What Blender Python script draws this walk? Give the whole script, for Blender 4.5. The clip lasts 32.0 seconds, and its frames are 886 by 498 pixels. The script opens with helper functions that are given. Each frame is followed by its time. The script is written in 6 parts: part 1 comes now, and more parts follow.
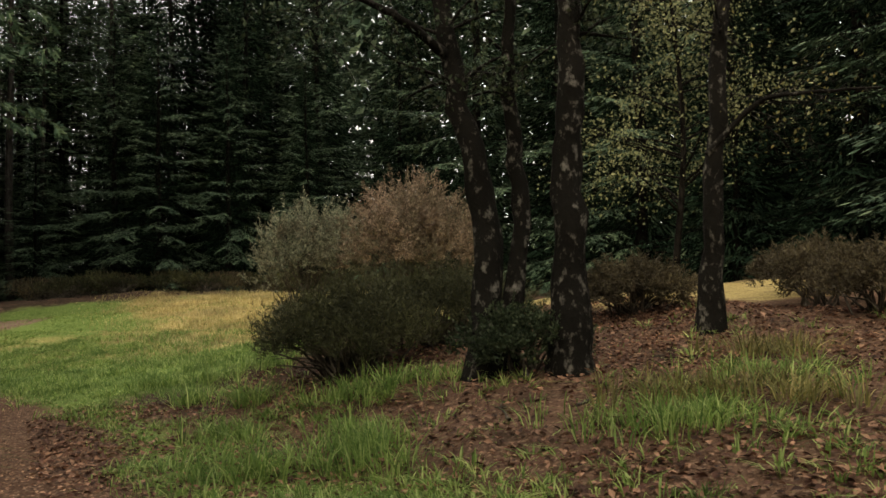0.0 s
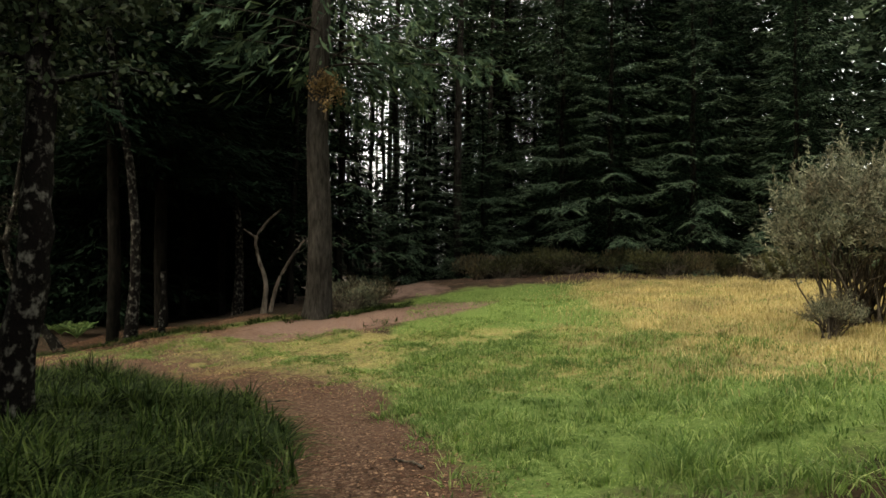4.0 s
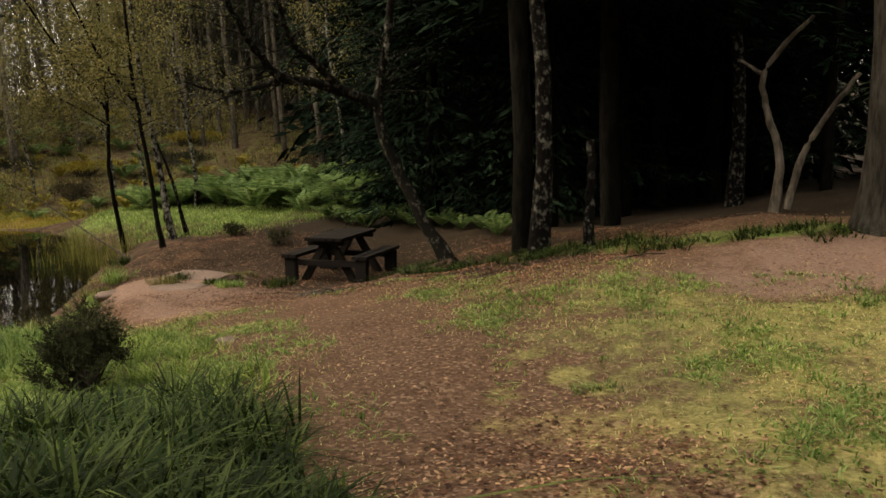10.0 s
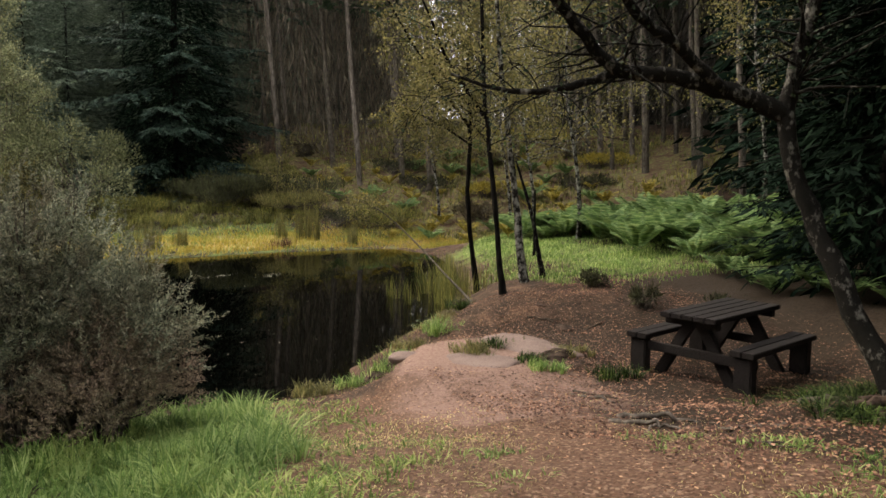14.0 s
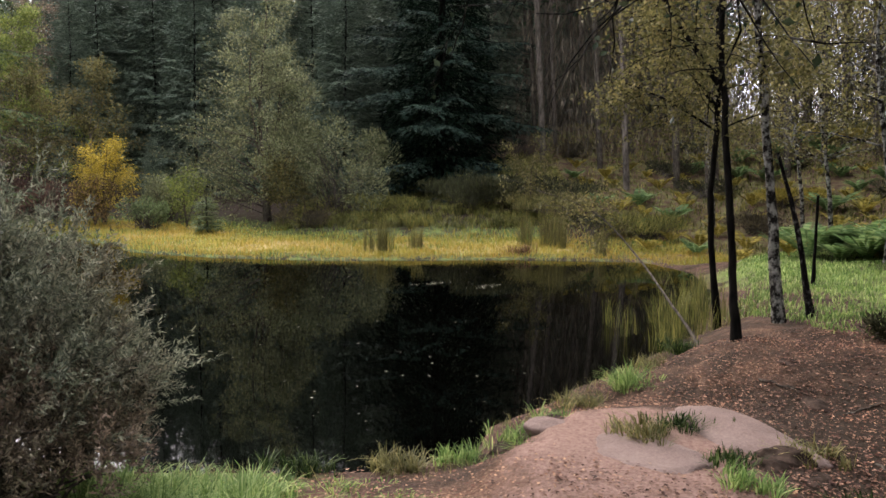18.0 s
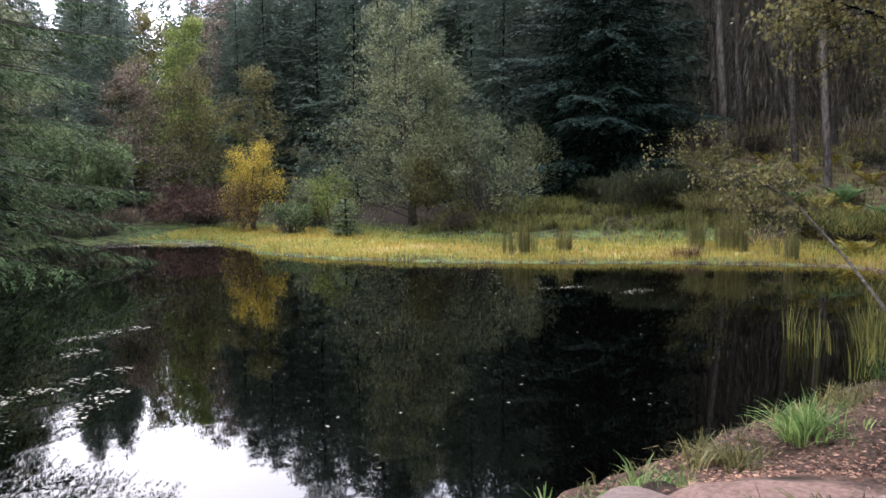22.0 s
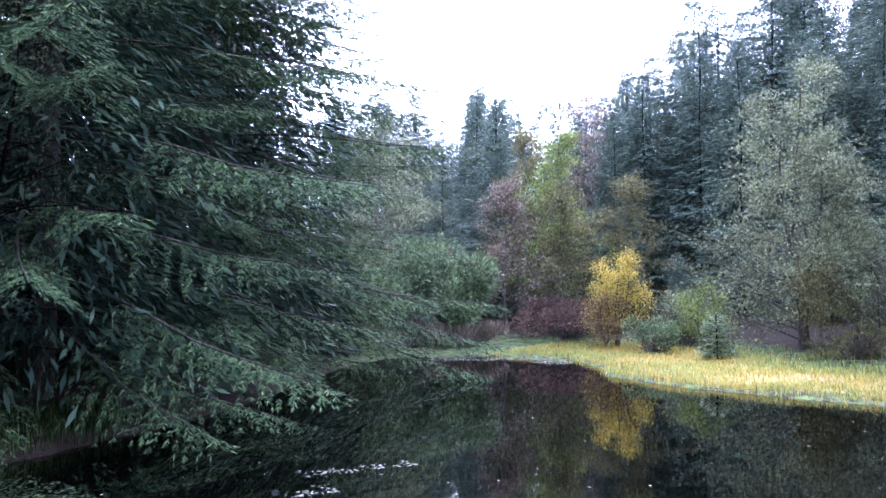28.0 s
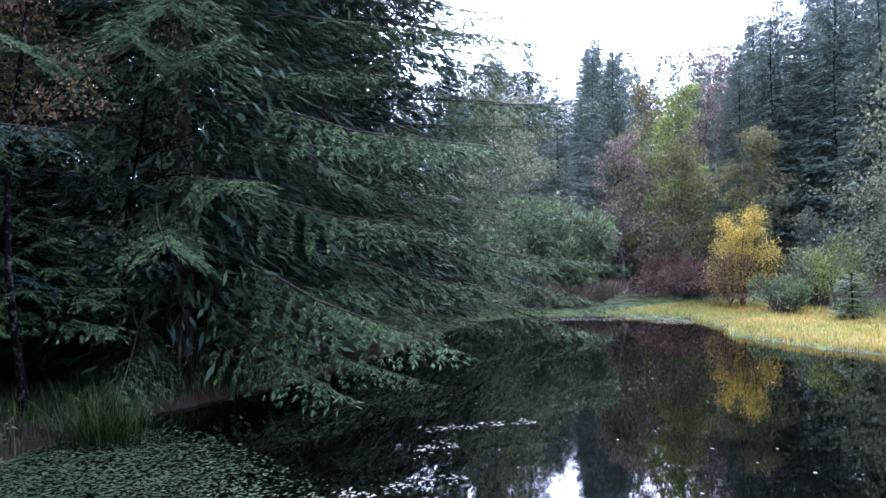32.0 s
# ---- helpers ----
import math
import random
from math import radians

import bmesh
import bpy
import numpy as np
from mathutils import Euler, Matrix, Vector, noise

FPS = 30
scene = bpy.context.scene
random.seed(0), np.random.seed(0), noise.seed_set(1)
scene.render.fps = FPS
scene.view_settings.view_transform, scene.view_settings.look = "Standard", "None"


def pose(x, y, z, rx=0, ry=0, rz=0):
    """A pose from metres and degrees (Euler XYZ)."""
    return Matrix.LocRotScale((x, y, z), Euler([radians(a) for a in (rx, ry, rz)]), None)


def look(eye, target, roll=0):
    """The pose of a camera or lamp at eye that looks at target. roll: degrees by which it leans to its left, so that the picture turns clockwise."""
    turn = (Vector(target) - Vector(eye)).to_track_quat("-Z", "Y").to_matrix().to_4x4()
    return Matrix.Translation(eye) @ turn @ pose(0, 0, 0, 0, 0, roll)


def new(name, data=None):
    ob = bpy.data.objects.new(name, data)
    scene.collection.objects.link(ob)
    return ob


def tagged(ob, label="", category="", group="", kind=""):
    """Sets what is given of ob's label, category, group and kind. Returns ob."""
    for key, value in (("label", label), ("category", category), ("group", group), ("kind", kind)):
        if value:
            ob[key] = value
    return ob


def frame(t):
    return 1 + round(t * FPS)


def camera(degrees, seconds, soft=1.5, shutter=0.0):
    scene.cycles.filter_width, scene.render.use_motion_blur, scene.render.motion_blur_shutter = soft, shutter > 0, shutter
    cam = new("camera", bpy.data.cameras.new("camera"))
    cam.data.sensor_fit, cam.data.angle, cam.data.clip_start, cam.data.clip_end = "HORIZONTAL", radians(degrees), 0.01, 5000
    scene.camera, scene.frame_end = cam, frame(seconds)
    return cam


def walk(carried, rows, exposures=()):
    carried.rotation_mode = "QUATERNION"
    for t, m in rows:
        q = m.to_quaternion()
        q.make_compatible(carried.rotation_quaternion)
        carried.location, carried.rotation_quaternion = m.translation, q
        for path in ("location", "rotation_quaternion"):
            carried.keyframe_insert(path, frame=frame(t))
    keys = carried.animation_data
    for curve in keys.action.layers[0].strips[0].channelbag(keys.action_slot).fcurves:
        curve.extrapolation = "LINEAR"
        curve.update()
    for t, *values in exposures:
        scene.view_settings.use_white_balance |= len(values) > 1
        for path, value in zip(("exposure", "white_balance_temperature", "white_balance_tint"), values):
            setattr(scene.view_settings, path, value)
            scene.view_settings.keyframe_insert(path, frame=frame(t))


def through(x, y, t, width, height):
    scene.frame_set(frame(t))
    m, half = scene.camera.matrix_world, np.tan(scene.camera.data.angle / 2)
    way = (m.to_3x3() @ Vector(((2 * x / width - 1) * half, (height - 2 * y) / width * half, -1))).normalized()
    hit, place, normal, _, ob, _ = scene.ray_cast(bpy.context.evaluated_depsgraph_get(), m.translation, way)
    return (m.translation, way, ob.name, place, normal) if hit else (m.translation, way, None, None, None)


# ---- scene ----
cam = camera(58.0, 32.0, soft=1.6)
PATH = [
    (0, (1.367, -7.454, 1.546), (2.333, -5.705, 1.636), -1.1),
    (0.5, (1.41, -6.807, 1.538), (2.134, -4.946, 1.645), -0.3),
    (1, (1.433, -6.141, 1.517), (1.924, -4.204, 1.607), 0.0),
    (1.5, (1.491, -5.574, 1.522), (1.882, -3.614, 1.612), -0.3),
    (2, (1.517, -4.887, 1.549), (1.722, -2.899, 1.635), -0.1),
    (2.5, (1.546, -4.231, 1.597), (1.67, -2.237, 1.679), -0.1),
    (3, (1.612, -3.585, 1.654), (1.69, -1.588, 1.738), -0.1),
    (3.5, (1.601, -2.886, 1.658), (1.629, -0.887, 1.725), 0.5),
    (5.5, (1.294, 0.733, 1.481), (1.053, 2.718, 1.488), -0.5),
    (6, (1.243, 1.407, 1.48), (0.942, 3.384, 1.463), -0.3),
    (6.5, (1.23, 2.019, 1.485), (0.84, 3.98, 1.434), -0.8),
    (7, (1.116, 2.63, 1.471), (0.585, 4.556, 1.377), 0.4),
    (7.5, (1.008, 3.218, 1.457), (0.391, 5.114, 1.3), 1.1),
    (8, (0.851, 3.751, 1.486), (0.053, 5.573, 1.276), 0.7),
    (8.5, (0.606, 4.274, 1.518), (-0.285, 6.05, 1.29), 0.2),
    (9, (0.382, 4.826, 1.546), (-0.611, 6.543, 1.289), -0.4),
    (9.5, (0.097, 5.352, 1.563), (-1.024, 6.984, 1.28), -0.5),
    (10, (-0.115, 5.878, 1.589), (-1.315, 7.453, 1.306), -0.9),
    (10.5, (-0.372, 6.366, 1.609), (-1.683, 7.844, 1.297), -0.1),
    (11, (-0.634, 6.827, 1.652), (-1.993, 8.257, 1.325), 0.1),
    (11.5, (-0.875, 7.361, 1.669), (-2.352, 8.677, 1.376), 0.0),
    (12, (-1.229, 7.852, 1.634), (-2.804, 9.057, 1.376), 0.7),
    (12.5, (-1.545, 8.352, 1.588), (-3.216, 9.425, 1.353), 0.2),
    (13, (-1.903, 8.694, 1.567), (-3.675, 9.591, 1.334), 0.3),
    (13.5, (-2.272, 8.974, 1.588), (-4.076, 9.805, 1.348), -0.2),
    (14, (-2.636, 9.285, 1.615), (-4.474, 10.041, 1.394), 0.2),
    (14.5, (-3.065, 9.548, 1.614), (-4.939, 10.21, 1.393), -0.3),
    (16.5, (-4.265, 10.64, 1.389), (-6.225, 10.957, 1.147), 1.8),
    (17, (-4.646, 10.92, 1.372), (-6.629, 11.08, 1.17), 1.7),
    (17.5, (-4.965, 11.246, 1.379), (-6.955, 11.32, 1.202), 1.2),
    (18, (-5.257, 11.564, 1.387), (-7.246, 11.6, 1.176), 0.8),
    (18.5, (-5.556, 11.809, 1.326), (-7.534, 11.928, 1.058), -0.1),
    (19, (-5.851, 12.084, 1.2), (-7.822, 12.253, 0.906), -0.8),
    (19.5, (-6.168, 12.307, 1.057), (-8.146, 12.448, 0.796), 0.4),
    (20, (-6.5, 12.495, 0.985), (-8.488, 12.525, 0.767), -0.1),
    (20.5, (-6.914, 12.57, 0.918), (-8.89, 12.339, 0.704), -0.5),
    (21, (-7.309, 12.518, 0.841), (-9.278, 12.234, 0.631), -0.2),
    (21.5, (-7.745, 12.524, 0.75), (-9.718, 12.244, 0.575), -0.3),
    (22, (-8.137, 12.49, 0.702), (-10.084, 12.068, 0.533), -0.3),
    (22.5, (-8.592, 12.48, 0.658), (-10.561, 12.181, 0.472), -0.7),
    (23, (-9.053, 12.533, 0.634), (-11.028, 12.289, 0.434), -1.9),
    (23.5, (-9.459, 12.586, 0.592), (-11.431, 12.341, 0.368), -1.3),
    (24, (-9.861, 12.686, 0.589), (-11.822, 12.377, 0.346), -1.7),
    (24.5, (-10.231, 12.761, 0.595), (-12.087, 12.046, 0.385), -0.9),
    (25, (-10.47, 12.729, 0.6), (-12.227, 11.791, 0.422), 0.3),
    (25.5, (-10.656, 12.712, 0.616), (-12.348, 11.658, 0.45), 0.3),
    (27.5, (-10.794, 12.639, 0.706), (-12.348, 11.38, 0.754), 0.5),
    (28, (-10.791, 12.626, 0.711), (-12.311, 11.332, 0.825), 0.2),
    (28.5, (-10.769, 12.626, 0.729), (-12.229, 11.277, 0.951), 0.2),
    (29, (-10.75, 12.615, 0.747), (-12.124, 11.208, 1.113), -0.5),
    (29.5, (-10.75, 12.582, 0.753), (-12.056, 11.135, 1.201), -1.5),
    (30, (-10.76, 12.567, 0.746), (-12.021, 11.068, 1.148), -1.6),
    (30.5, (-10.766, 12.585, 0.731), (-12.012, 11.04, 0.977), -0.9),
    (31, (-10.761, 12.596, 0.724), (-11.991, 11.024, 0.848), -0.8),
    (31.5, (-10.764, 12.6, 0.72), (-11.979, 11.013, 0.784), -0.9),
    (32, (-10.755, 12.652, 0.713), (-12.076, 11.15, 0.728), -0.4),
]

# ---- light ----
EXPOSURES = [(0.0, 1.35, 8300, 9), (3.0, 1.6, 8100, 5), (6.0, 1.6, 8300, 3), (9.0, 1.6, 9000, 8), (11.0, 1.7, 9000, 8), (13.0, 2.05, 8000, 10), (17.0, 2.3, 6500, 16), (19.0, 2.15, 6800, 18), (21.0, 2.35, 6200, 18), (25.0, 2.6, 5300, 25), (28.0, 3.35, 4800, 31), (30.0, 3.85, 4600, 28), (32.0, 3.05, 4900, 31)]
walk(cam, [(t, look(eye, target, roll)) for t, eye, target, roll in PATH], EXPOSURES)
SUN_EL, SUN_AZ = radians(38), radians(235)
world = bpy.data.worlds.new("overcast_sky")
scene.world = world
world.use_nodes = True
wn = world.node_tree
sky = wn.nodes.new("ShaderNodeTexSky")
sky.sky_type, sky.sun_disc, sky.sun_elevation, sky.sun_rotation = "NISHITA", False, SUN_EL, SUN_AZ
sky.air_density, sky.dust_density, sky.ozone_density = 1.0, 4.0, 1.0
cloud = wn.nodes.new("ShaderNodeMix")
cloud.data_type = "RGBA"
cloud.inputs[0].default_value = 0.72
cloud.inputs[7].default_value = (9.5, 9.9, 10.6, 1)
wn.links.new(sky.outputs[0], cloud.inputs[6])
bg = wn.nodes["Background"]
bg.inputs[1].default_value = 0.11
wn.links.new(cloud.outputs[2], bg.inputs[0])
sun = new("sun", bpy.data.lights.new("sun", "SUN"))
sun.data.energy, sun.data.angle, sun.data.color = 0.9, radians(25), (1.0, 0.96, 0.9)
sun.matrix_world = look((math.sin(SUN_AZ) * 50, math.cos(SUN_AZ) * 50, 50 * math.tan(SUN_EL)), (0, 0, 0))

# ---- materials ----
rng = np.random.default_rng(7)


def material(name, roughness=0.8, specular=0.3):
    m = bpy.data.materials.new(name)
    m.use_nodes = True
    b = m.node_tree.nodes["Principled BSDF"]
    b.inputs["Roughness"].default_value = roughness
    b.inputs["Specular IOR Level"].default_value = specular
    return m, m.node_tree, b


def ramp(nt, source, stops):
    r = nt.nodes.new("ShaderNodeValToRGB")
    while len(r.color_ramp.elements) < len(stops):
        r.color_ramp.elements.new(0.5)
    for e, (p, c) in zip(r.color_ramp.elements, stops):
        e.position, e.color = p, (*c, 1)
    nt.links.new(source, r.inputs[0])
    return r.outputs[0]


def noise_tex(nt, scale, detail=4.0, rough=0.6, stretch=None, space="Object"):
    co = nt.nodes.new("ShaderNodeTexCoord")
    n = nt.nodes.new("ShaderNodeTexNoise")
    n.inputs["Scale"].default_value, n.inputs["Detail"].default_value, n.inputs["Roughness"].default_value = scale, detail, rough
    if stretch:
        mp = nt.nodes.new("ShaderNodeMapping")
        mp.inputs["Scale"].default_value = stretch
        nt.links.new(co.outputs[space], mp.inputs[0])
        nt.links.new(mp.outputs[0], n.inputs["Vector"])
    else:
        nt.links.new(co.outputs[space], n.inputs["Vector"])
    return n.outputs["Fac"]


def mixed(nt, fac, a, b, mode="MIX"):
    n = nt.nodes.new("ShaderNodeMix")
    n.data_type, n.blend_type = "RGBA", mode
    for sock, v in ((n.inputs[0], fac), (n.inputs[6], a), (n.inputs[7], b)):
        if isinstance(v, (int, float)):
            sock.default_value = v
        elif isinstance(v, tuple):
            sock.default_value = (*v, 1)
        else:
            nt.links.new(v, sock)
    return n.outputs[2]


def bumped(nt, b, height, strength, distance=0.02):
    n = nt.nodes.new("ShaderNodeBump")
    n.inputs["Strength"].default_value, n.inputs["Distance"].default_value = strength, distance
    nt.links.new(height, n.inputs["Height"])
    nt.links.new(n.outputs[0], b.inputs["Normal"])


def foliage(name, dark, mid, light, through=0.3, roughness=0.6, gloss=0.12, patch_size=0.9, patches=((0.62, 0.62, 0.62), (1.25, 1.2, 1.1))):
    """Leaves: each leaf or spray takes its own tone, with patches over the whole crown."""
    m, nt, b = material(name, roughness, gloss)
    geo = nt.nodes.new("ShaderNodeNewGeometry")
    own = ramp(nt, geo.outputs["Random Per Island"], [(0.0, dark), (0.55, mid), (1.0, light)])
    patch = ramp(nt, noise_tex(nt, patch_size, 3), [(0.35, patches[0]), (0.65, patches[1])])
    col = mixed(nt, 1.0, own, patch, "MULTIPLY")
    nt.links.new(col, b.inputs["Base Color"])
    tr = nt.nodes.new("ShaderNodeBsdfTranslucent")
    nt.links.new(col, tr.inputs[0])
    mx = nt.nodes.new("ShaderNodeMixShader")
    mx.inputs[0].default_value = through
    nt.links.new(b.outputs[0], mx.inputs[1])
    nt.links.new(tr.outputs[0], mx.inputs[2])
    nt.links.new(mx.outputs[0], nt.nodes["Material Output"].inputs[0])
    return m


def bark(name, dark, light, scale=9.0, stretch=(1, 1, 0.25), bump=0.6, cut=(0.4, 0.65)):
    m, nt, b = material(name, 0.95, 0.05)
    n = noise_tex(nt, scale, 6, 0.65, stretch)
    wide = noise_tex(nt, 1.3, 3)
    col = ramp(nt, n, [(cut[0], dark), (cut[1], light)])
    col = mixed(nt, 1.0, col, ramp(nt, wide, [(0.3, (0.6, 0.6, 0.55)), (0.7, (1.15, 1.15, 1.1))]), "MULTIPLY")
    nt.links.new(col, b.inputs["Base Color"])
    bumped(nt, b, n, bump, 0.03)
    return m


M_PINE_BARK = bark("pine_bark", (0.016, 0.014, 0.013), (0.055, 0.050, 0.047), 16, (1, 1, 0.22), 1.0, (0.38, 0.7))
M_BIRCH_BARK = bark("birch_bark", (0.006, 0.005, 0.005), (0.14, 0.136, 0.128), 13, (1, 1, 0.8), 0.9, (0.52, 0.68))
M_WHITE_BIRCH = bark("white_birch_bark", (0.012, 0.010, 0.009), (0.30, 0.29, 0.27), 11, (1, 1, 0.8), 0.8, (0.46, 0.62))
M_OLD_BIRCH = bark("old_birch_bark", (0.010, 0.009, 0.008), (0.17, 0.16, 0.145), 12, (1, 1, 0.7), 1.0, (0.55, 0.72))
# bark blackened for shade under the canopy; also used for dark birch stems
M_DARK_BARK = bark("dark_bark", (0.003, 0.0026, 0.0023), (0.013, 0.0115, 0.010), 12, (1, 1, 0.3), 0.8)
M_PALE_BARK = bark("pale_bark", (0.06, 0.05, 0.044), (0.20, 0.17, 0.15), 10, (1, 1, 0.3), 0.5)
M_TWIG = bark("twig_bark", (0.04, 0.033, 0.028), (0.14, 0.12, 0.10), 20)
M_SPRUCE = foliage("spruce_needles", (0.018, 0.034, 0.023), (0.039, 0.07, 0.046), (0.11, 0.155, 0.097), 0.1, 0.6, 0.08)
M_NEAR_SPRUCE = foliage("near_spruce_needles", (0.022, 0.041, 0.018), (0.062, 0.1, 0.043), (0.135, 0.18, 0.077), 0.15, 0.8, 0.05, 1.1)
# blue-green needles of the far trees, lightened in colour for haze
M_HAZED_BLUE_SPRUCE = foliage("hazed_blue_spruce_needles", (0.052, 0.074, 0.054), (0.09, 0.123, 0.088), (0.15, 0.19, 0.137), 0.25)
# needles nearly black: the deep shade of the stand is in their colour
M_SHADED_SPRUCE = foliage("shaded_spruce_needles", (0.003, 0.007, 0.0045), (0.006, 0.013, 0.0085), (0.015, 0.029, 0.018), 0.02, 0.8, 0.015)
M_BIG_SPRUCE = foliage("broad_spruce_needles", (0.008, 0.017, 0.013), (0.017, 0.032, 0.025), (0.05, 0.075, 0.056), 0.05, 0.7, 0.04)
M_PINE = foliage("pine_needles", (0.02, 0.04, 0.026), (0.042, 0.075, 0.047), (0.09, 0.13, 0.075), 0.15, 0.7, 0.05)
M_BIRCH_LEAF = foliage("birch_leaves", (0.075, 0.075, 0.028), (0.15, 0.145, 0.055), (0.27, 0.23, 0.10), 0.35)
M_YELLOW_LEAF = foliage("yellow_leaves", (0.22, 0.17, 0.03), (0.42, 0.34, 0.05), (0.60, 0.46, 0.10), 0.35)
M_ORANGE_LEAF = foliage("orange_leaves", (0.09, 0.07, 0.032), (0.19, 0.13, 0.062), (0.33, 0.23, 0.12), 0.35)
M_WILLOW_LEAF = foliage("willow_leaves", (0.08, 0.095, 0.05), (0.16, 0.18, 0.095), (0.30, 0.31, 0.18), 0.35, patch_size=1.1)
M_GREEN_LEAF = foliage("green_leaves", (0.06, 0.085, 0.04), (0.12, 0.165, 0.075), (0.23, 0.29, 0.15), 0.3, 0.5)
M_PALE_GREEN = foliage("pale_birch_leaves", (0.09, 0.12, 0.03), (0.19, 0.24, 0.06), (0.31, 0.34, 0.10), 0.35)
M_GORSE = foliage("gorse_leaves", (0.054, 0.066, 0.05), (0.158, 0.172, 0.128), (0.34, 0.345, 0.26), 0.3, patch_size=2.2, patches=((0.68, 0.56, 0.5), (1.2, 1.22, 1.12)))
M_BROWN_GORSE = foliage("brown_gorse_leaves", (0.07, 0.055, 0.044), (0.185, 0.145, 0.113), (0.34, 0.275, 0.21), 0.25, patch_size=1.5, patches=((0.6, 0.66, 0.55), (1.25, 1.12, 1.05)))
M_BROOM = foliage("broom_leaves", (0.02, 0.023, 0.012), (0.045, 0.049, 0.025), (0.09, 0.095, 0.046), 0.2)
M_HEATHER = foliage("heather_sprigs", (0.033, 0.029, 0.019), (0.072, 0.058, 0.037), (0.125, 0.108, 0.062), 0.15)
M_RED_SHRUB = foliage("red_brown_leaves", (0.055, 0.036, 0.03), (0.11, 0.066, 0.053), (0.185, 0.12, 0.09), 0.3)
M_FERN = foliage("fern_fronds", (0.05, 0.10, 0.036), (0.12, 0.205, 0.075), (0.25, 0.34, 0.14), 0.4)
M_BRACKEN = foliage("bracken_fronds", (0.12, 0.10, 0.02), (0.26, 0.22, 0.04), (0.42, 0.34, 0.08), 0.35)
M_GRASS = foliage("grass_blades", (0.07, 0.13, 0.038), (0.19, 0.29, 0.085), (0.42, 0.50, 0.21), 0.5, patch_size=1.6, patches=((0.62, 0.68, 0.62), (1.2, 1.15, 1.05)))
M_FRESH = foliage("fresh_grass_blades", (0.06, 0.115, 0.028), (0.18, 0.27, 0.07), (0.42, 0.48, 0.18), 0.5, patch_size=1.6, patches=((0.6, 0.66, 0.6), (1.2, 1.15, 1.05)))
# dark green grass, lowered further in colour for the shade on the bank
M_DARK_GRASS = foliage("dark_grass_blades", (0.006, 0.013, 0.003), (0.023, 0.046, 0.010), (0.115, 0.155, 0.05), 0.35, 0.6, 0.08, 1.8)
M_STRAW = foliage("straw_grass_blades", (0.26, 0.22, 0.10), (0.50, 0.43, 0.21), (0.72, 0.63, 0.36), 0.5)
M_SEDGE = foliage("sedge_blades", (0.21, 0.19, 0.04), (0.37, 0.31, 0.07), (0.48, 0.34, 0.09), 0.4, patch_size=0.6, patches=((0.85, 0.95, 0.8), (1.1, 0.98, 0.9)))
M_REED = foliage("reed_blades", (0.075, 0.08, 0.03), (0.16, 0.155, 0.06), (0.29, 0.25, 0.11), 0.35)
M_HILL = foliage("hill_grass_blades", (0.06, 0.072, 0.02), (0.15, 0.16, 0.05), (0.31, 0.275, 0.09), 0.35)
# leaf colour darkened to carry the shade of the wood's edge
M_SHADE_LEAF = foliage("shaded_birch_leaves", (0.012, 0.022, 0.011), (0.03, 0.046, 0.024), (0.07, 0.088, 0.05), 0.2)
M_LITTER = foliage("fallen_leaves", (0.026, 0.012, 0.008), (0.12, 0.055, 0.034), (0.40, 0.245, 0.155), 0.1)
M_BANK_LEAF = foliage("bank_leaves", (0.022, 0.011, 0.008), (0.10, 0.046, 0.031), (0.34, 0.20, 0.135), 0.1)
M_THICKET = foliage("bare_twigs", (0.05, 0.044, 0.036), (0.105, 0.092, 0.072), (0.19, 0.165, 0.12), 0.1)
M_HILL_WOOD = foliage("dim_brown_twigs", (0.02, 0.019, 0.017), (0.045, 0.041, 0.035), (0.085, 0.075, 0.06), 0.1)
M_FLOAT = foliage("floating_leaves", (0.06, 0.065, 0.04), (0.13, 0.13, 0.09), (0.32, 0.31, 0.24), 0.1, 0.6)
M_MAT_WEED = foliage("floating_pondweed", (0.012, 0.026, 0.009), (0.03, 0.05, 0.018), (0.085, 0.105, 0.048), 0.15, 0.6)


def timber():
    m, nt, b = material("weathered_timber", 0.85, 0.12)
    n = noise_tex(nt, 6, 6, 0.6, (1, 12, 12))
    col = ramp(nt, n, [(0.3, (0.004, 0.0035, 0.003)), (0.7, (0.018, 0.014, 0.013))])
    nt.links.new(col, b.inputs["Base Color"])
    bumped(nt, b, n, 0.4, 0.005)
    return m


M_TIMBER = timber()


def sandstone():
    m, nt, b = material("pink_sandstone", 0.85, 0.25)
    n = noise_tex(nt, 2.2, 7, 0.65)
    f = noise_tex(nt, 45, 4, 0.7)
    col = ramp(nt, n, [(0.3, (0.085, 0.054, 0.044)), (0.5, (0.14, 0.093, 0.077)), (0.7, (0.19, 0.135, 0.112))])
    col = mixed(nt, 0.35, col, ramp(nt, f, [(0.35, (0.08, 0.054, 0.045)), (0.7, (0.23, 0.175, 0.15))]))
    nt.links.new(col, b.inputs["Base Color"])
    bumped(nt, b, f, 0.5, 0.02)
    return m


M_ROCK = sandstone()
M_DARK_STONE = bark("dark_brown_stone", (0.018, 0.012, 0.009), (0.075, 0.052, 0.042), 9, (1, 1, 1), 0.8)


def water_surface():
    m, nt, b = material("dark_pond_water", 0.015, 0.5)
    b.inputs["Base Color"].default_value = (0.0004, 0.0004, 0.0003, 1)
    b.inputs["IOR"].default_value = 1.33
    n = noise_tex(nt, 2.5, 3, 0.5)
    bumped(nt, b, n, 0.035, 0.02)
    return m


M_WATER = water_surface()


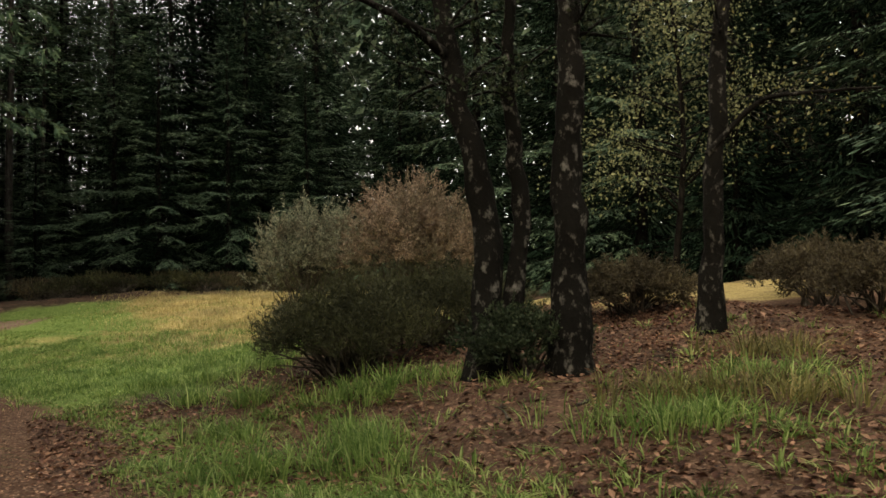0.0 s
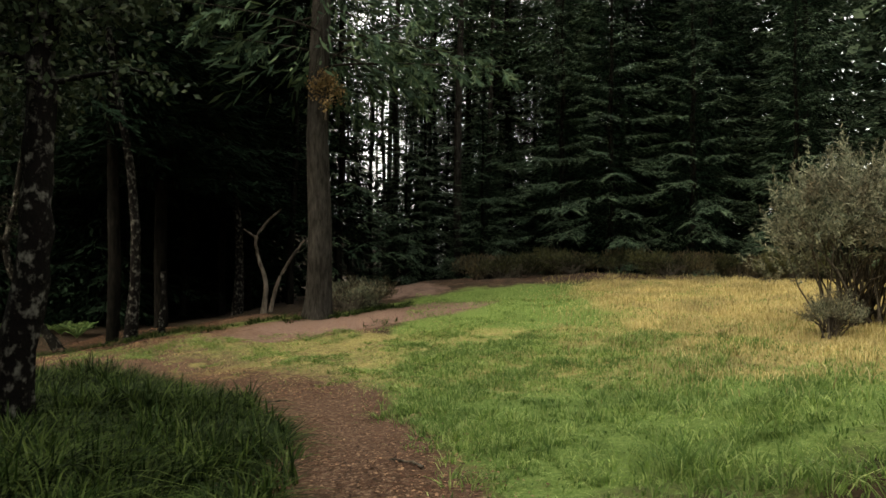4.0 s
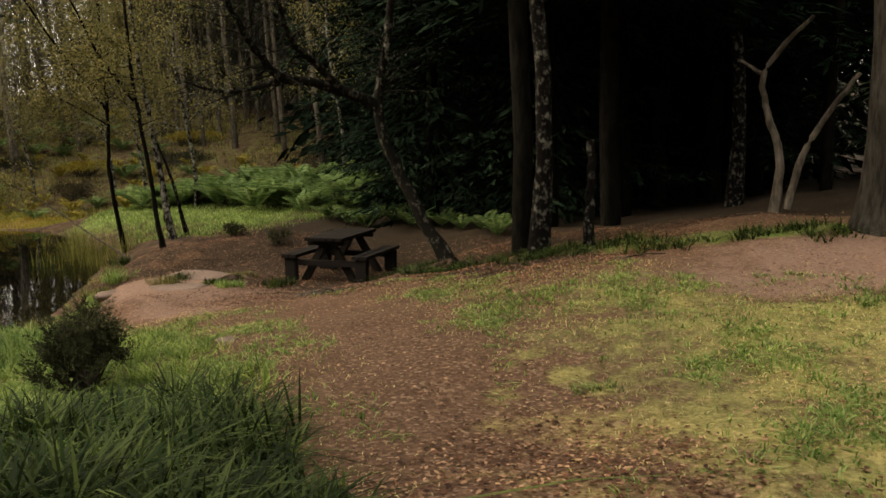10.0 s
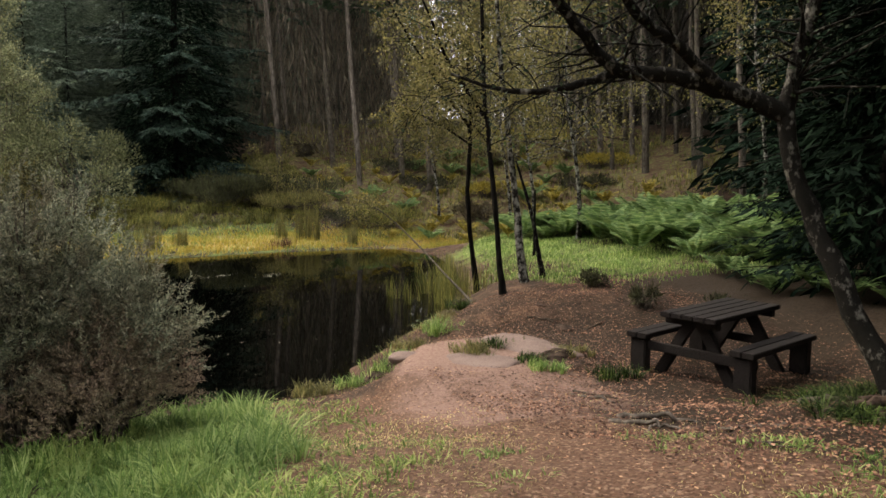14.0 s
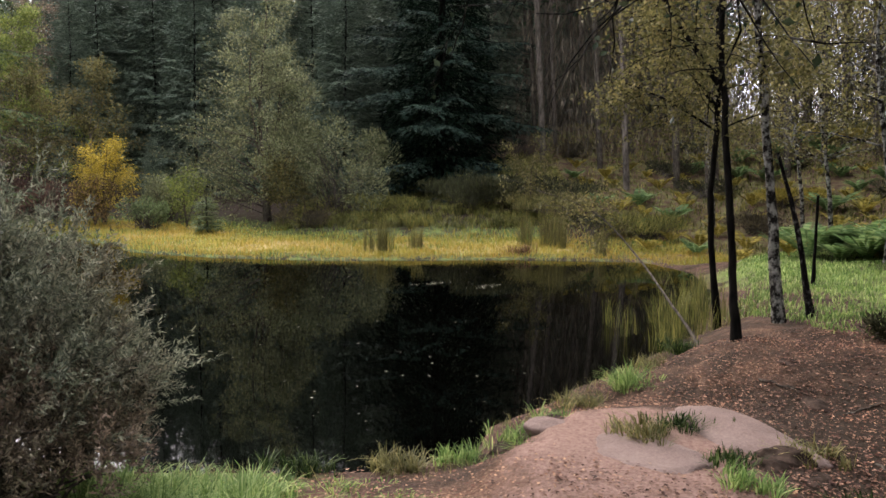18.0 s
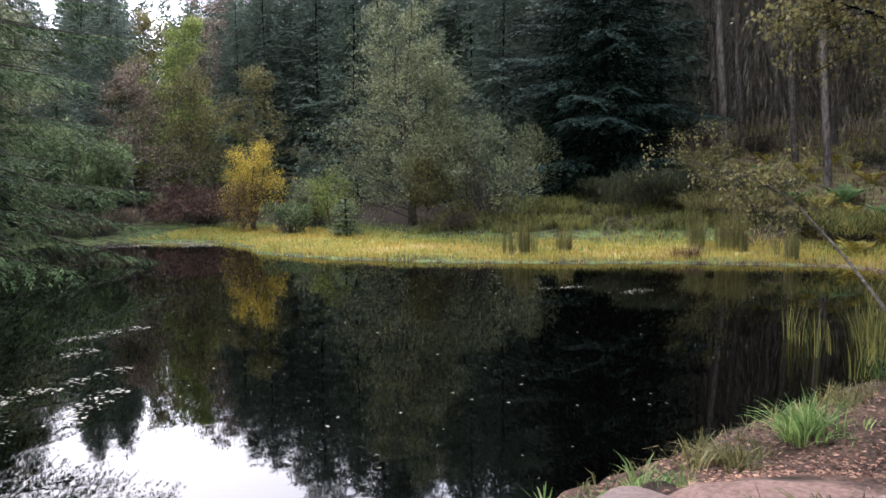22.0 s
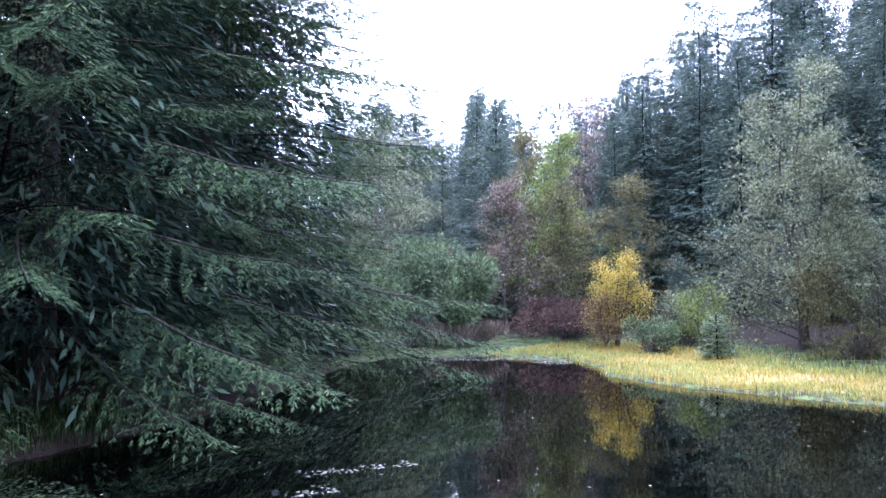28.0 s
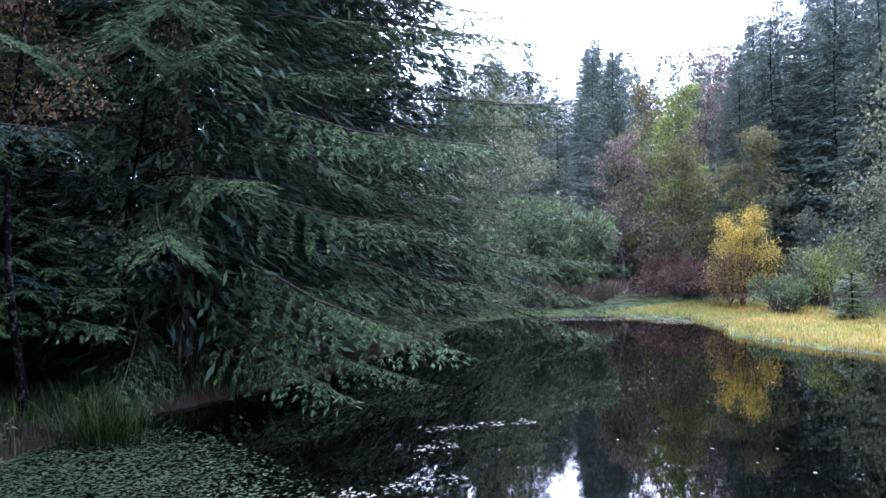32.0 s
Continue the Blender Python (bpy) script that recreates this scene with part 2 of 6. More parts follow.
def ground_cover():
    """Grass, leaf litter, bare red soil and yellow moss, laid by the four channels of the mesh's cover."""
    m, nt, b = material("woodland_ground", 0.95, 0.1)
    at = nt.nodes.new("ShaderNodeAttribute")
    at.attribute_name = "cover"
    sep = nt.nodes.new("ShaderNodeSeparateColor")
    nt.links.new(at.outputs["Color"], sep.inputs[0])
    fine = noise_tex(nt, 28, 6, 0.75)
    mid = noise_tex(nt, 2.6, 6, 0.7)
    leaf = nt.nodes.new("ShaderNodeTexVoronoi")
    leaf.inputs["Scale"].default_value = 46
    co = nt.nodes.new("ShaderNodeTexCoord")
    nt.links.new(co.outputs["Object"], leaf.inputs["Vector"])
    sepv = nt.nodes.new("ShaderNodeSeparateColor")
    nt.links.new(leaf.outputs["Color"], sepv.inputs[0])
    grass = ramp(nt, fine, [(0.3, (0.05, 0.085, 0.02)), (0.5, (0.12, 0.18, 0.045)), (0.72, (0.26, 0.31, 0.11))])
    litter = ramp(nt, sepv.outputs[0], [(0.0, (0.045, 0.026, 0.017)), (0.45, (0.088, 0.046, 0.029)), (0.8, (0.155, 0.086, 0.054)), (1.0, (0.34, 0.23, 0.155))])
    litter = mixed(nt, 0.5, litter, ramp(nt, fine, [(0.3, (0.045, 0.026, 0.017)), (0.7, (0.19, 0.115, 0.078))]))
    soil = ramp(nt, fine, [(0.3, (0.118, 0.069, 0.052)), (0.7, (0.275, 0.182, 0.147))])
    yellow = ramp(nt, fine, [(0.3, (0.16, 0.125, 0.05)), (0.5, (0.33, 0.255, 0.105)), (0.7, (0.55, 0.43, 0.20))])
    # near-black base; cover() bares it for painted shade and dark humus
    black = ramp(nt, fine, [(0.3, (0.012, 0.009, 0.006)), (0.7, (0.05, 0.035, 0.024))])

    def part_of(channel, lo=0.35, hi=0.65):
        s = nt.nodes.new("ShaderNodeMath")
        s.operation = "ADD"
        w = nt.nodes.new("ShaderNodeMath")
        w.operation = "MULTIPLY_ADD"
        nt.links.new(mid, w.inputs[0])
        w.inputs[1].default_value, w.inputs[2].default_value = 0.9, -0.45
        nt.links.new(channel, s.inputs[0])
        nt.links.new(w.outputs[0], s.inputs[1])
        r = nt.nodes.new("ShaderNodeMapRange")
        r.inputs["From Min"].default_value, r.inputs["From Max"].default_value = lo, hi
        nt.links.new(s.outputs[0], r.inputs[0])
        return r.outputs[0]

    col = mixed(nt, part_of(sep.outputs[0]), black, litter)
    col = mixed(nt, part_of(sep.outputs[1]), col, grass)
    col = mixed(nt, part_of(sep.outputs[2]), col, yellow)
    col = mixed(nt, part_of(at.outputs["Alpha"]), col, soil)
    nt.links.new(col, b.inputs["Base Color"])
    bumped(nt, b, fine, 0.7, 0.04)
    return m


M_GROUND = ground_cover()

# ---- mesh tools ----


def as_mesh(name, verts, faces, mat, smooth=False):
    me = bpy.data.meshes.new(name)
    me.from_pydata(np.asarray(verts, float).tolist(), [], [list(f) for f in faces] if not isinstance(faces, np.ndarray) else faces.tolist())
    if mat:
        me.materials.append(mat)
    if smooth:
        me.polygons.foreach_set("use_smooth", [True] * len(me.polygons))
    me.update()
    return me


def part_mesh(name, me, parent, label=""):
    ob = new(name, me)
    ob.parent = parent
    if label:
        tagged(ob, label)
    return ob


def thing(name, m, label, category, group="", kind=""):
    ob = new(name)
    ob.empty_display_size = 0.2
    ob.matrix_basis = m
    return tagged(ob, label, category, group, kind)


def tube(points, radii, sides=7):
    """A tapered round limb along the points."""
    points = np.asarray(points, float)
    n = len(points)
    t = np.gradient(points, axis=0)
    t /= np.linalg.norm(t, axis=1)[:, None] + 1e-9
    ref = np.where(np.abs(t[:, 2:3]) < 0.9, np.array([[0.0, 0, 1]]), np.array([[1.0, 0, 0]]))
    u = np.cross(t, ref)
    u /= np.linalg.norm(u, axis=1)[:, None] + 1e-9
    w = np.cross(t, u)
    a = np.arange(sides) * 2 * np.pi / sides
    ring = np.cos(a)[None, :, None] * u[:, None, :] + np.sin(a)[None, :, None] * w[:, None, :]
    v = (points[:, None, :] + ring * np.asarray(radii, float)[:, None, None]).reshape(-1, 3)
    i, j = np.meshgrid(np.arange(n - 1), np.arange(sides), indexing="ij")
    k = (j + 1) % sides
    f = np.stack([i * sides + j, i * sides + k, (i + 1) * sides + k, (i + 1) * sides + j], -1).reshape(-1, 4)
    return v, f


class Pile:
    """Gathers pieces into one mesh."""

    def __init__(self):
        self.v, self.f, self.n = [], [], 0

    def add(self, v, f):
        self.v.append(np.asarray(v, float))
        self.f.append(np.asarray(f) + self.n)
        self.n += len(v)
        return self

    def mesh(self, name, mat, smooth=False):
        return as_mesh(name, np.concatenate(self.v), np.concatenate(self.f), mat, smooth)


def unit(v):
    return v / (np.linalg.norm(v, axis=-1, keepdims=True) + 1e-9)


def leaves(base, along, side, length, width, fold=0.0):
    """Pointed four-cornered leaves: base points, directions, side directions, sizes."""
    base, along, side = np.asarray(base, float), unit(np.asarray(along, float)), np.asarray(side, float)
    side = unit(side - (side * along).sum(-1, keepdims=True) * along)
    length, width = np.broadcast_to(length, len(base))[:, None], np.broadcast_to(width, len(base))[:, None]
    up = np.cross(along, side)
    mid = base + along * length * 0.45
    v = np.stack([base, mid + side * width / 2 + up * fold * width, base + along * length, mid - side * width / 2 + up * fold * width], 1).reshape(-1, 3)
    return v, np.arange(len(v)).reshape(-1, 4)


def dirs(n, r):
    return unit(r.normal(size=(n, 3)))


def bent(start, heading, length, droop, steps, r, wobble=0.05):
    """Points of a limb that starts off along heading and sags (or rises) by droop per length."""
    p, h, out = np.array(start, float), unit(np.array(heading, float)), [np.array(start, float)]
    for _ in range(steps):
        h = unit(h + np.array([0, 0, -droop / steps]) + r.normal(size=3) * wobble)
        p = p + h * length / steps
        out.append(p)
    return np.array(out)


# ---- plants ----


def spruce_meshes(height, spread, seed, mat, bare=0.1, density=1.0, spray=0.34, bark_mat=None, lean=(0, 0), thin=1.0, power=0.75, inner=0.2, sag=0.55, feather=4, girth=0.013):
    """A spruce: straight trunk, whorls of sagging boughs, each hung with feathered sprays of needles."""
    r = np.random.default_rng(seed)
    wood, green = Pile(), Pile()
    z = np.linspace(0, height, 14)
    axis = np.stack([lean[0] * z / height + 0.04 * np.sin(z), lean[1] * z / height, z], 1)
    wood.add(*tube(axis, girth * height * (1 - z / height) ** 0.8 + 0.012, 8))
    count = int(height * 9 * density)
    for b in range(count):
        s = bare + (1 - bare) * (b + r.random()) / count
        reach = spread * (1 - s) ** power * r.uniform(0.6, 1.12) + 0.15
        turn = r.random() * 2 * np.pi
        p0 = np.array([np.interp(s * height, z, axis[:, 0]), np.interp(s * height, z, axis[:, 1]), s * height])
        h = np.array([math.cos(turn), math.sin(turn), 0.35 * s + 0.05])
        pts = bent(p0, h, reach, sag * (1 - s) + 0.15, 6, r, 0.06)
        pts[5:, 2] += np.array([0.02, 0.07]) * reach
        wood.add(*tube(pts, np.linspace(0.012 + 0.012 * reach / 2, 0.004, 7), 4))
        n = max(6, int(reach * 15 * thin))
        q = r.uniform(inner, 1.0, n) ** 0.7
        idx = q * 6
        i0 = np.minimum(idx.astype(int), 5)
        base = pts[i0] + (pts[i0 + 1] - pts[i0]) * (idx - i0)[:, None]
        fwd = unit(pts[i0 + 1] - pts[i0])
        sgn = np.where(r.random(n) < 0.5, -1.0, 1.0)[:, None]
        lat = np.cross(fwd, [0, 0, 1.0])
        d = unit(fwd * r.uniform(0.4, 1.0, (n, 1)) + sgn * lat * r.uniform(0.1, 1.0, (n, 1)) + np.array([0, 0, -1]) * r.uniform(0.0, 0.7, (n, 1)))
        size = spray * r.uniform(0.55, 1.25, n) * (0.55 + 0.6 * min(1, reach / 2.5))
        wide = unit(np.cross(d, np.array([0, 0, 1.0])) + dirs(n, r) * 0.35)
        green.add(*leaves(base, d, wide, size, size * 0.16))
        for at, s2 in ((0.3, 1), (0.3, -1), (0.1, 1), (0.55, -1))[:feather]:
            green.add(*leaves(base + d * (size * at)[:, None], d + wide * s2 * 0.9 + np.array([0, 0, -0.2]) + dirs(n, r) * 0.15, d, size * (0.62 - 0.4 * at), size * 0.15))
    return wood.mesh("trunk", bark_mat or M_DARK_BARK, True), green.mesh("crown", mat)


def weeping_meshes(height, spread, seed, mat, low=0.03, boughs=6.0, side=3.2, hang=11.0, spray=0.2, fine_to=99.0, bark_mat=None, power=0.9, drop=0.33, dead=0, girth=0.012, tuft=4, mass=600, inner_mat=None, leaf_w=0.2):
    """A full spruce: long boughs that sag and lift at the tip, side shoots along them, and sprays hanging from the shoots."""
    r = np.random.default_rng(seed)
    wood, green = Pile(), Pile()
    z = np.concatenate([[0.0, 0.2, 0.5, 1.0], np.linspace(2.0, height, 11)])
    wood.add(*tube(np.stack([0.05 * np.sin(z), 0.05 * np.cos(z * 0.7), z], 1), (girth * height * (1 - z / height) ** 0.8 + 0.012) * (1 + 0.42 * np.exp(-z * 3.2)), 12))
    count = int(height * (1 - low) * boughs)
    for b in range(count):
        s = low + (0.985 - low) * ((b + r.random()) / count) ** 1.15
        coarse = 1.0 if s * height < fine_to else 2.2
        reach = spread * (1 - s) ** power * r.uniform(0.55, 1.1) * (0.75 + 0.25 * min(1, s / 0.08)) + 0.2
        turn = b * 2.39996 + r.normal() * 0.35
        q = np.linspace(0, 1, 9)
        fall = drop * r.uniform(0.5, 1.25) * (1.15 - 0.9 * s)
        flat = np.array([math.cos(turn), math.sin(turn), 0.0])
        across = np.array([-math.sin(turn), math.cos(turn), 0.0])
        pts = flat * (q * reach)[:, None] + across * (np.sin(q * 2.5 + b) * 0.05 * reach)[:, None]
        pts[:, 2] = s * height + reach * (0.22 * q * (0.3 + s) - fall * q ** 1.6 + 0.55 * fall * np.maximum(q - 0.7, 0) ** 1.3)
        wood.add(*tube(pts, np.linspace(0.010 + 0.010 * reach / 2, 0.004, 9), 4))
        m = max(4, int(reach * side / coarse))
        e = r.uniform(0.22, 1.0, m) ** 0.75
        i = np.minimum((e * 8).astype(int), 7)
        root = pts[i] + (pts[i + 1] - pts[i]) * (e * 8 - i)[:, None]
        fwd = unit(pts[i + 1] - pts[i])
        sgn = np.where(r.random(m) < 0.5, -1.0, 1.0)[:, None]
        way = unit(fwd * r.uniform(0.5, 1.0, (m, 1)) + sgn * across * r.uniform(0.2, 1.0, (m, 1)) + np.array([0, 0, -1]) * r.uniform(0.0, 0.5, (m, 1)))
        long = (0.25 + 0.22 * reach * (1.15 - e)) * r.uniform(0.6, 1.2, m)
        k = np.repeat(np.arange(m), np.maximum(2, (long * hang / coarse).astype(int)))
        f = r.random(len(k)) ** 0.8
        n = len(k)
        at = root[k] + way[k] * (long[k] * f)[:, None] + np.column_stack([np.zeros(n), np.zeros(n), -0.3 * long[k] * f * f])
        d = unit(way[k] * r.uniform(0.3, 0.9, (n, 1)) + fwd[k] * 0.2 + np.array([0, 0, -1]) * r.uniform(0.2, 0.9, (n, 1)) + dirs(n, r) * 0.3)
        size = spray * coarse * r.uniform(0.6, 1.3, n)
        wide = unit(np.cross(d, dirs(n, r)))
        green.add(*leaves(at, d, wide, size, size * leaf_w))
        for pos, s2 in ((0.12, 1), (0.25, -1), (0.42, 1), (0.55, -1))[:tuft]:
            green.add(*leaves(at + d * (size * pos)[:, None], d + wide * s2 * 0.85 + dirs(n, r) * 0.2, dirs(n, r), size * (0.66 - 0.5 * pos), size * leaf_w * 0.95))
    n = int(height * mass)
    s = low + (0.97 - low) * r.random(n)
    a, rad = r.random(n) * 2 * np.pi, spread * (1 - s) ** power * r.random(n) ** 0.6 * 0.58
    at = np.column_stack([rad * np.cos(a), rad * np.sin(a), s * height - 0.25 * rad])
    size = r.uniform(0.5, 1.3, n) * spray * 1.6 * (0.35 + 0.65 * (1 - s))
    inner = Pile().add(*leaves(at, np.column_stack([np.cos(a), np.sin(a), -0.6 + 0 * a]) + dirs(n, r) * 0.6, dirs(n, r), size, size * 0.15)).mesh("inner_foliage", inner_mat or mat)
    for _ in range(dead):
        a = r.random() * 2 * np.pi
        p = bent((0, 0, r.uniform(0.6, 0.3 * height)), (math.cos(a), math.sin(a), 0.1), spread * r.uniform(0.4, 0.95), 0.5, 7, r, 0.12)
        wood.add(*tube(p, np.linspace(0.014, 0.003, 8), 4))
        for _ in range(3):
            j = r.integers(2, 7)
            wood.add(*tube(bent(p[j], unit(p[j + 1] - p[j]) + dirs(1, r)[0] * 0.6, spread * r.uniform(0.1, 0.25), 0.6, 4, r, 0.15), np.linspace(0.006, 0.002, 5), 3))
    return wood.mesh("trunk", bark_mat or M_DARK_BARK, True), green.mesh("crown", mat), inner


def bough_meshes(height, spread, seed, mat, low=0.02, gap=0.45, per=5, power=0.8, drop=0.3, bare=0.3, twig=0.2, pitch=0.17, bark_mat=None, girth=0.012, inner_mat=None, mass=300, core=0.5, hang=0.3, plume=0.42, dead=0):
    """A conifer in tiers: whorls of sagging boughs whose tips lift, flat side shoots on both sides of each, feathered with twigs of needles."""
    r = np.random.default_rng(seed)
    wood, green = Pile(), Pile()
    zs = np.linspace(0, height, 12)
    wood.add(*tube(np.stack([0.05 * np.sin(zs), 0.05 * np.cos(zs * 0.7), zs], 1), girth * height * (1 - zs / height) ** 0.8 + 0.012, 8))
    q = np.linspace(0, 1, 9)
    level, spin = low * height, 0.0
    while level < height * 0.985:
        s = level / height
        spin += 0.9 + r.random() * 0.5
        for b in range(per if s < 0.85 else 4):
            turn = spin + 2 * np.pi * b / per + r.normal() * 0.16
            sb = min(0.99, s + r.normal() * 0.25 * gap / height)
            reach = spread * (1 - sb) ** power * r.uniform(0.62, 1.1) * (0.75 + 0.25 * min(1, sb / 0.08)) + 0.15
            fall = drop * r.uniform(0.55, 1.25) * (1.15 - 0.95 * sb)
            flat, across = np.array([math.cos(turn), math.sin(turn), 0.0]), np.array([-math.sin(turn), math.cos(turn), 0.0])
            pts = flat * (q * reach)[:, None] + across * (np.sin(q * 2.5 + b + spin) * 0.05 * reach)[:, None]
            pts[:, 2] = sb * height + reach * (0.24 * q * (0.2 + sb) - fall * q ** 1.6 + 0.9 * fall * np.maximum(q - 0.62, 0) ** 1.3)
            wood.add(*tube(pts, np.linspace(0.008 + 0.009 * reach / 2, 0.004, 9), 4))
            for _ in range(dead if s < 0.6 else 0):
                j = r.integers(1, 5)
                tw = bent(pts[j], unit(pts[j + 1] - pts[j]) + across * r.choice([-1, 1]) * r.uniform(0.4, 1.0) + dirs(1, r)[0] * 0.3, reach * r.uniform(0.12, 0.3), 0.5, 4, r, 0.2)
                wood.add(*tube(tw, np.linspace(0.006, 0.002, 5), 3))
            m = max(4, 2 * int(reach * (1 - bare) / pitch))
            e = bare + (0.99 - bare) * (np.arange(m) + r.random(m)) / m
            i = np.minimum((e * 8).astype(int), 7)
            root = pts[i] + (pts[i + 1] - pts[i]) * (e * 8 - i)[:, None]
            fwd = unit(pts[i + 1] - pts[i])
            sgn = np.where(np.arange(m) % 2 == 0, -1.0, 1.0)[:, None]
            way = unit(fwd * r.uniform(0.5, 0.9, (m, 1)) + sgn * across * r.uniform(0.6, 1.0, (m, 1)) + np.array([0, 0, -1]) * r.uniform(0.0, hang, (m, 1)))
            long = np.minimum(1.1, plume * reach * (1.02 - e) ** 0.75) * r.uniform(0.65, 1.1, m) + 0.12
            k = np.repeat(np.arange(m), np.maximum(2, (long / (twig * 0.42)).astype(int)))
            n = len(k)
            f = r.random(n)
            at = root[k] + way[k] * (long[k] * f)[:, None]
            at[:, 2] -= 0.25 * long[k] * f * f
            perp = np.cross(way[k], [0, 0, 1.0])
            size = twig * r.uniform(0.6, 1.25, n) * (1 - 0.35 * f)
            for side in (-1, 1):
                d = way[k] * 0.8 + perp * side * r.uniform(0.4, 0.9, (n, 1)) + np.array([0, 0, -0.22]) + dirs(n, r) * 0.2
                green.add(*leaves(at, d, perp + dirs(n, r) * 0.5, size, size * 0.2))
            tips = root + way * (long * 0.85)[:, None]
            tips[:, 2] -= 0.2 * long
            green.add(*leaves(tips, way + np.array([0, 0, -0.1]), across + dirs(m, r) * 0.4, np.full(m, twig * 1.2), twig * 0.24))
        level += gap * (1.05 - 0.5 * s) * r.uniform(0.75, 1.25)
    # a darker inner_mat paints the shade inside the crown
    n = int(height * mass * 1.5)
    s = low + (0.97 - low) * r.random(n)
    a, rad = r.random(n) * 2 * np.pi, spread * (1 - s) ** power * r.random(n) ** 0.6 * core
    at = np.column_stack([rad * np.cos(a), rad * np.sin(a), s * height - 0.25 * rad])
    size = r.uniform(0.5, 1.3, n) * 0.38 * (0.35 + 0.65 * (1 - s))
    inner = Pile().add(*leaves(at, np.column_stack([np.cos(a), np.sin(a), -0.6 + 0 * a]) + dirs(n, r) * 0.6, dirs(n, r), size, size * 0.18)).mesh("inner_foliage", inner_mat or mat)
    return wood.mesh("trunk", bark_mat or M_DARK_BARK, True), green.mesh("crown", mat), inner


def tufted_meshes(rx, ry, h, seed, mat, lobes=14, tufts=60, needles=40, tuft=0.28, leaf=0.06, thin=0.25, stems=60, up=0.5, low=0.12):
    """A spiny shrub: lobes of brush-like sprigs, each sprig set round with short needles, over a frame of bare stems."""
    r = np.random.default_rng(seed)
    wood, green = Pile(), Pile()
    for k in range(lobes):
        a, rad = 2.39996 * k + r.normal() * 0.3, math.sqrt((k + 0.3) / lobes) * 0.78
        size = r.uniform(0.26, 0.40)
        head = np.array([rx * rad * math.cos(a), ry * rad * math.sin(a), h * (low + (0.74 - low) * (1 - rad ** 1.7) * r.uniform(0.8, 1.12) + 0.08 * r.random())])
        for _ in range(max(2, stems // lobes)):
            tip = head + r.normal(size=3) * np.array([rx, ry, h]) * size * 0.35
            tip[2] = max(0.1 * h, tip[2])
            foot = np.array([r.normal() * rx * 0.18, r.normal() * ry * 0.18, -0.05])
            wood.add(*tube([foot, (foot + tip) / 2 + np.array([0, 0, 0.1 * h]) + r.normal(size=3) * 0.05 * h, tip], [0.02, 0.012, 0.004], 4))
        d = dirs(tufts, r)
        d[:, 2] = np.abs(d[:, 2]) * 1.2 - 0.5
        d = unit(d)
        base = head + d * np.array([rx, ry, 0.62 * h]) * size * r.uniform(0.7, 1.0, (tufts, 1))
        base[:, 2] = np.maximum(base[:, 2], 0.03 + 0.1 * r.random(tufts))
        axis = unit(d * (1 - up) + np.array([0, 0, up]) + dirs(tufts, r) * 0.35)
        long = tuft * r.uniform(0.6, 1.35, tufts)
        j = np.repeat(np.arange(tufts), needles)
        f = r.random(len(j))
        at = base[j] + axis[j] * (long[j] * f)[:, None] + dirs(len(j), r) * 0.012
        sz = leaf * r.uniform(0.6, 1.3, len(j)) * (1.1 - 0.4 * f)
        green.add(*leaves(at, axis[j] * r.uniform(0.4, 1.0, (len(j), 1)) + dirs(len(j), r) * 0.75, dirs(len(j), r), sz, sz * thin))
    return wood.mesh("stems", M_TWIG, True), green.mesh("leaves", mat)


def arched_blades(name, xy, mat, height, width, seed, zf, blades=13, radius=0.05, splay=1.0):
    """Grass in tufts: arching three-piece blades that lean out from the middle of each tuft."""
    r = np.random.default_rng(seed)
    z = zf(xy[:, 0], xy[:, 1])
    k = np.repeat(np.arange(len(xy)), blades)
    n = len(k)
    a = r.random(n) * 2 * np.pi
    off = radius * np.sqrt(r.random(n))
    comb = r.normal(size=(len(xy), 2)) * 0.45
    way = np.column_stack([np.cos(a), np.sin(a)]) * r.uniform(0.4, 1.0, (n, 1)) + comb[k]
    sp = np.linalg.norm(way, axis=1) * splay * r.uniform(0.5, 1.1, n)
    out = np.column_stack([unit(way), np.zeros(n)])
    side = np.column_stack([-out[:, 1], out[:, 0], np.zeros(n)])
    base = np.column_stack([xy[k] + np.column_stack([np.cos(a), np.sin(a)]) * off[:, None], z[k] - 0.01])
    hh = (height[k] if np.ndim(height) else np.full(n, height)) * r.uniform(0.5, 1.25, n)
    w = (width * r.uniform(0.6, 1.35, n))[:, None]
    rows = []
    for f, ww in ((0.0, 0.8), (0.42, 1.0), (0.78, 0.6), (1.0, 0.0)):
        c = base + out * (hh * sp * f ** 1.7)[:, None]
        c[:, 2] += hh * np.maximum(f - 0.36 * np.minimum(sp, 2.0) * f ** 2.6, 0.03 * f)
        rows += [c] if ww == 0 else [c - side * w * ww / 2, c + side * w * ww / 2]
    v = np.stack(rows, 1).reshape(-1, 3)
    i = np.arange(n)[:, None] * 7
    faces = (i + np.array([0, 1, 3, 2])).tolist() + (i + np.array([2, 3, 5, 4])).tolist() + (i + np.array([4, 5, 6])).tolist()
    return as_mesh(name, v, faces, mat)


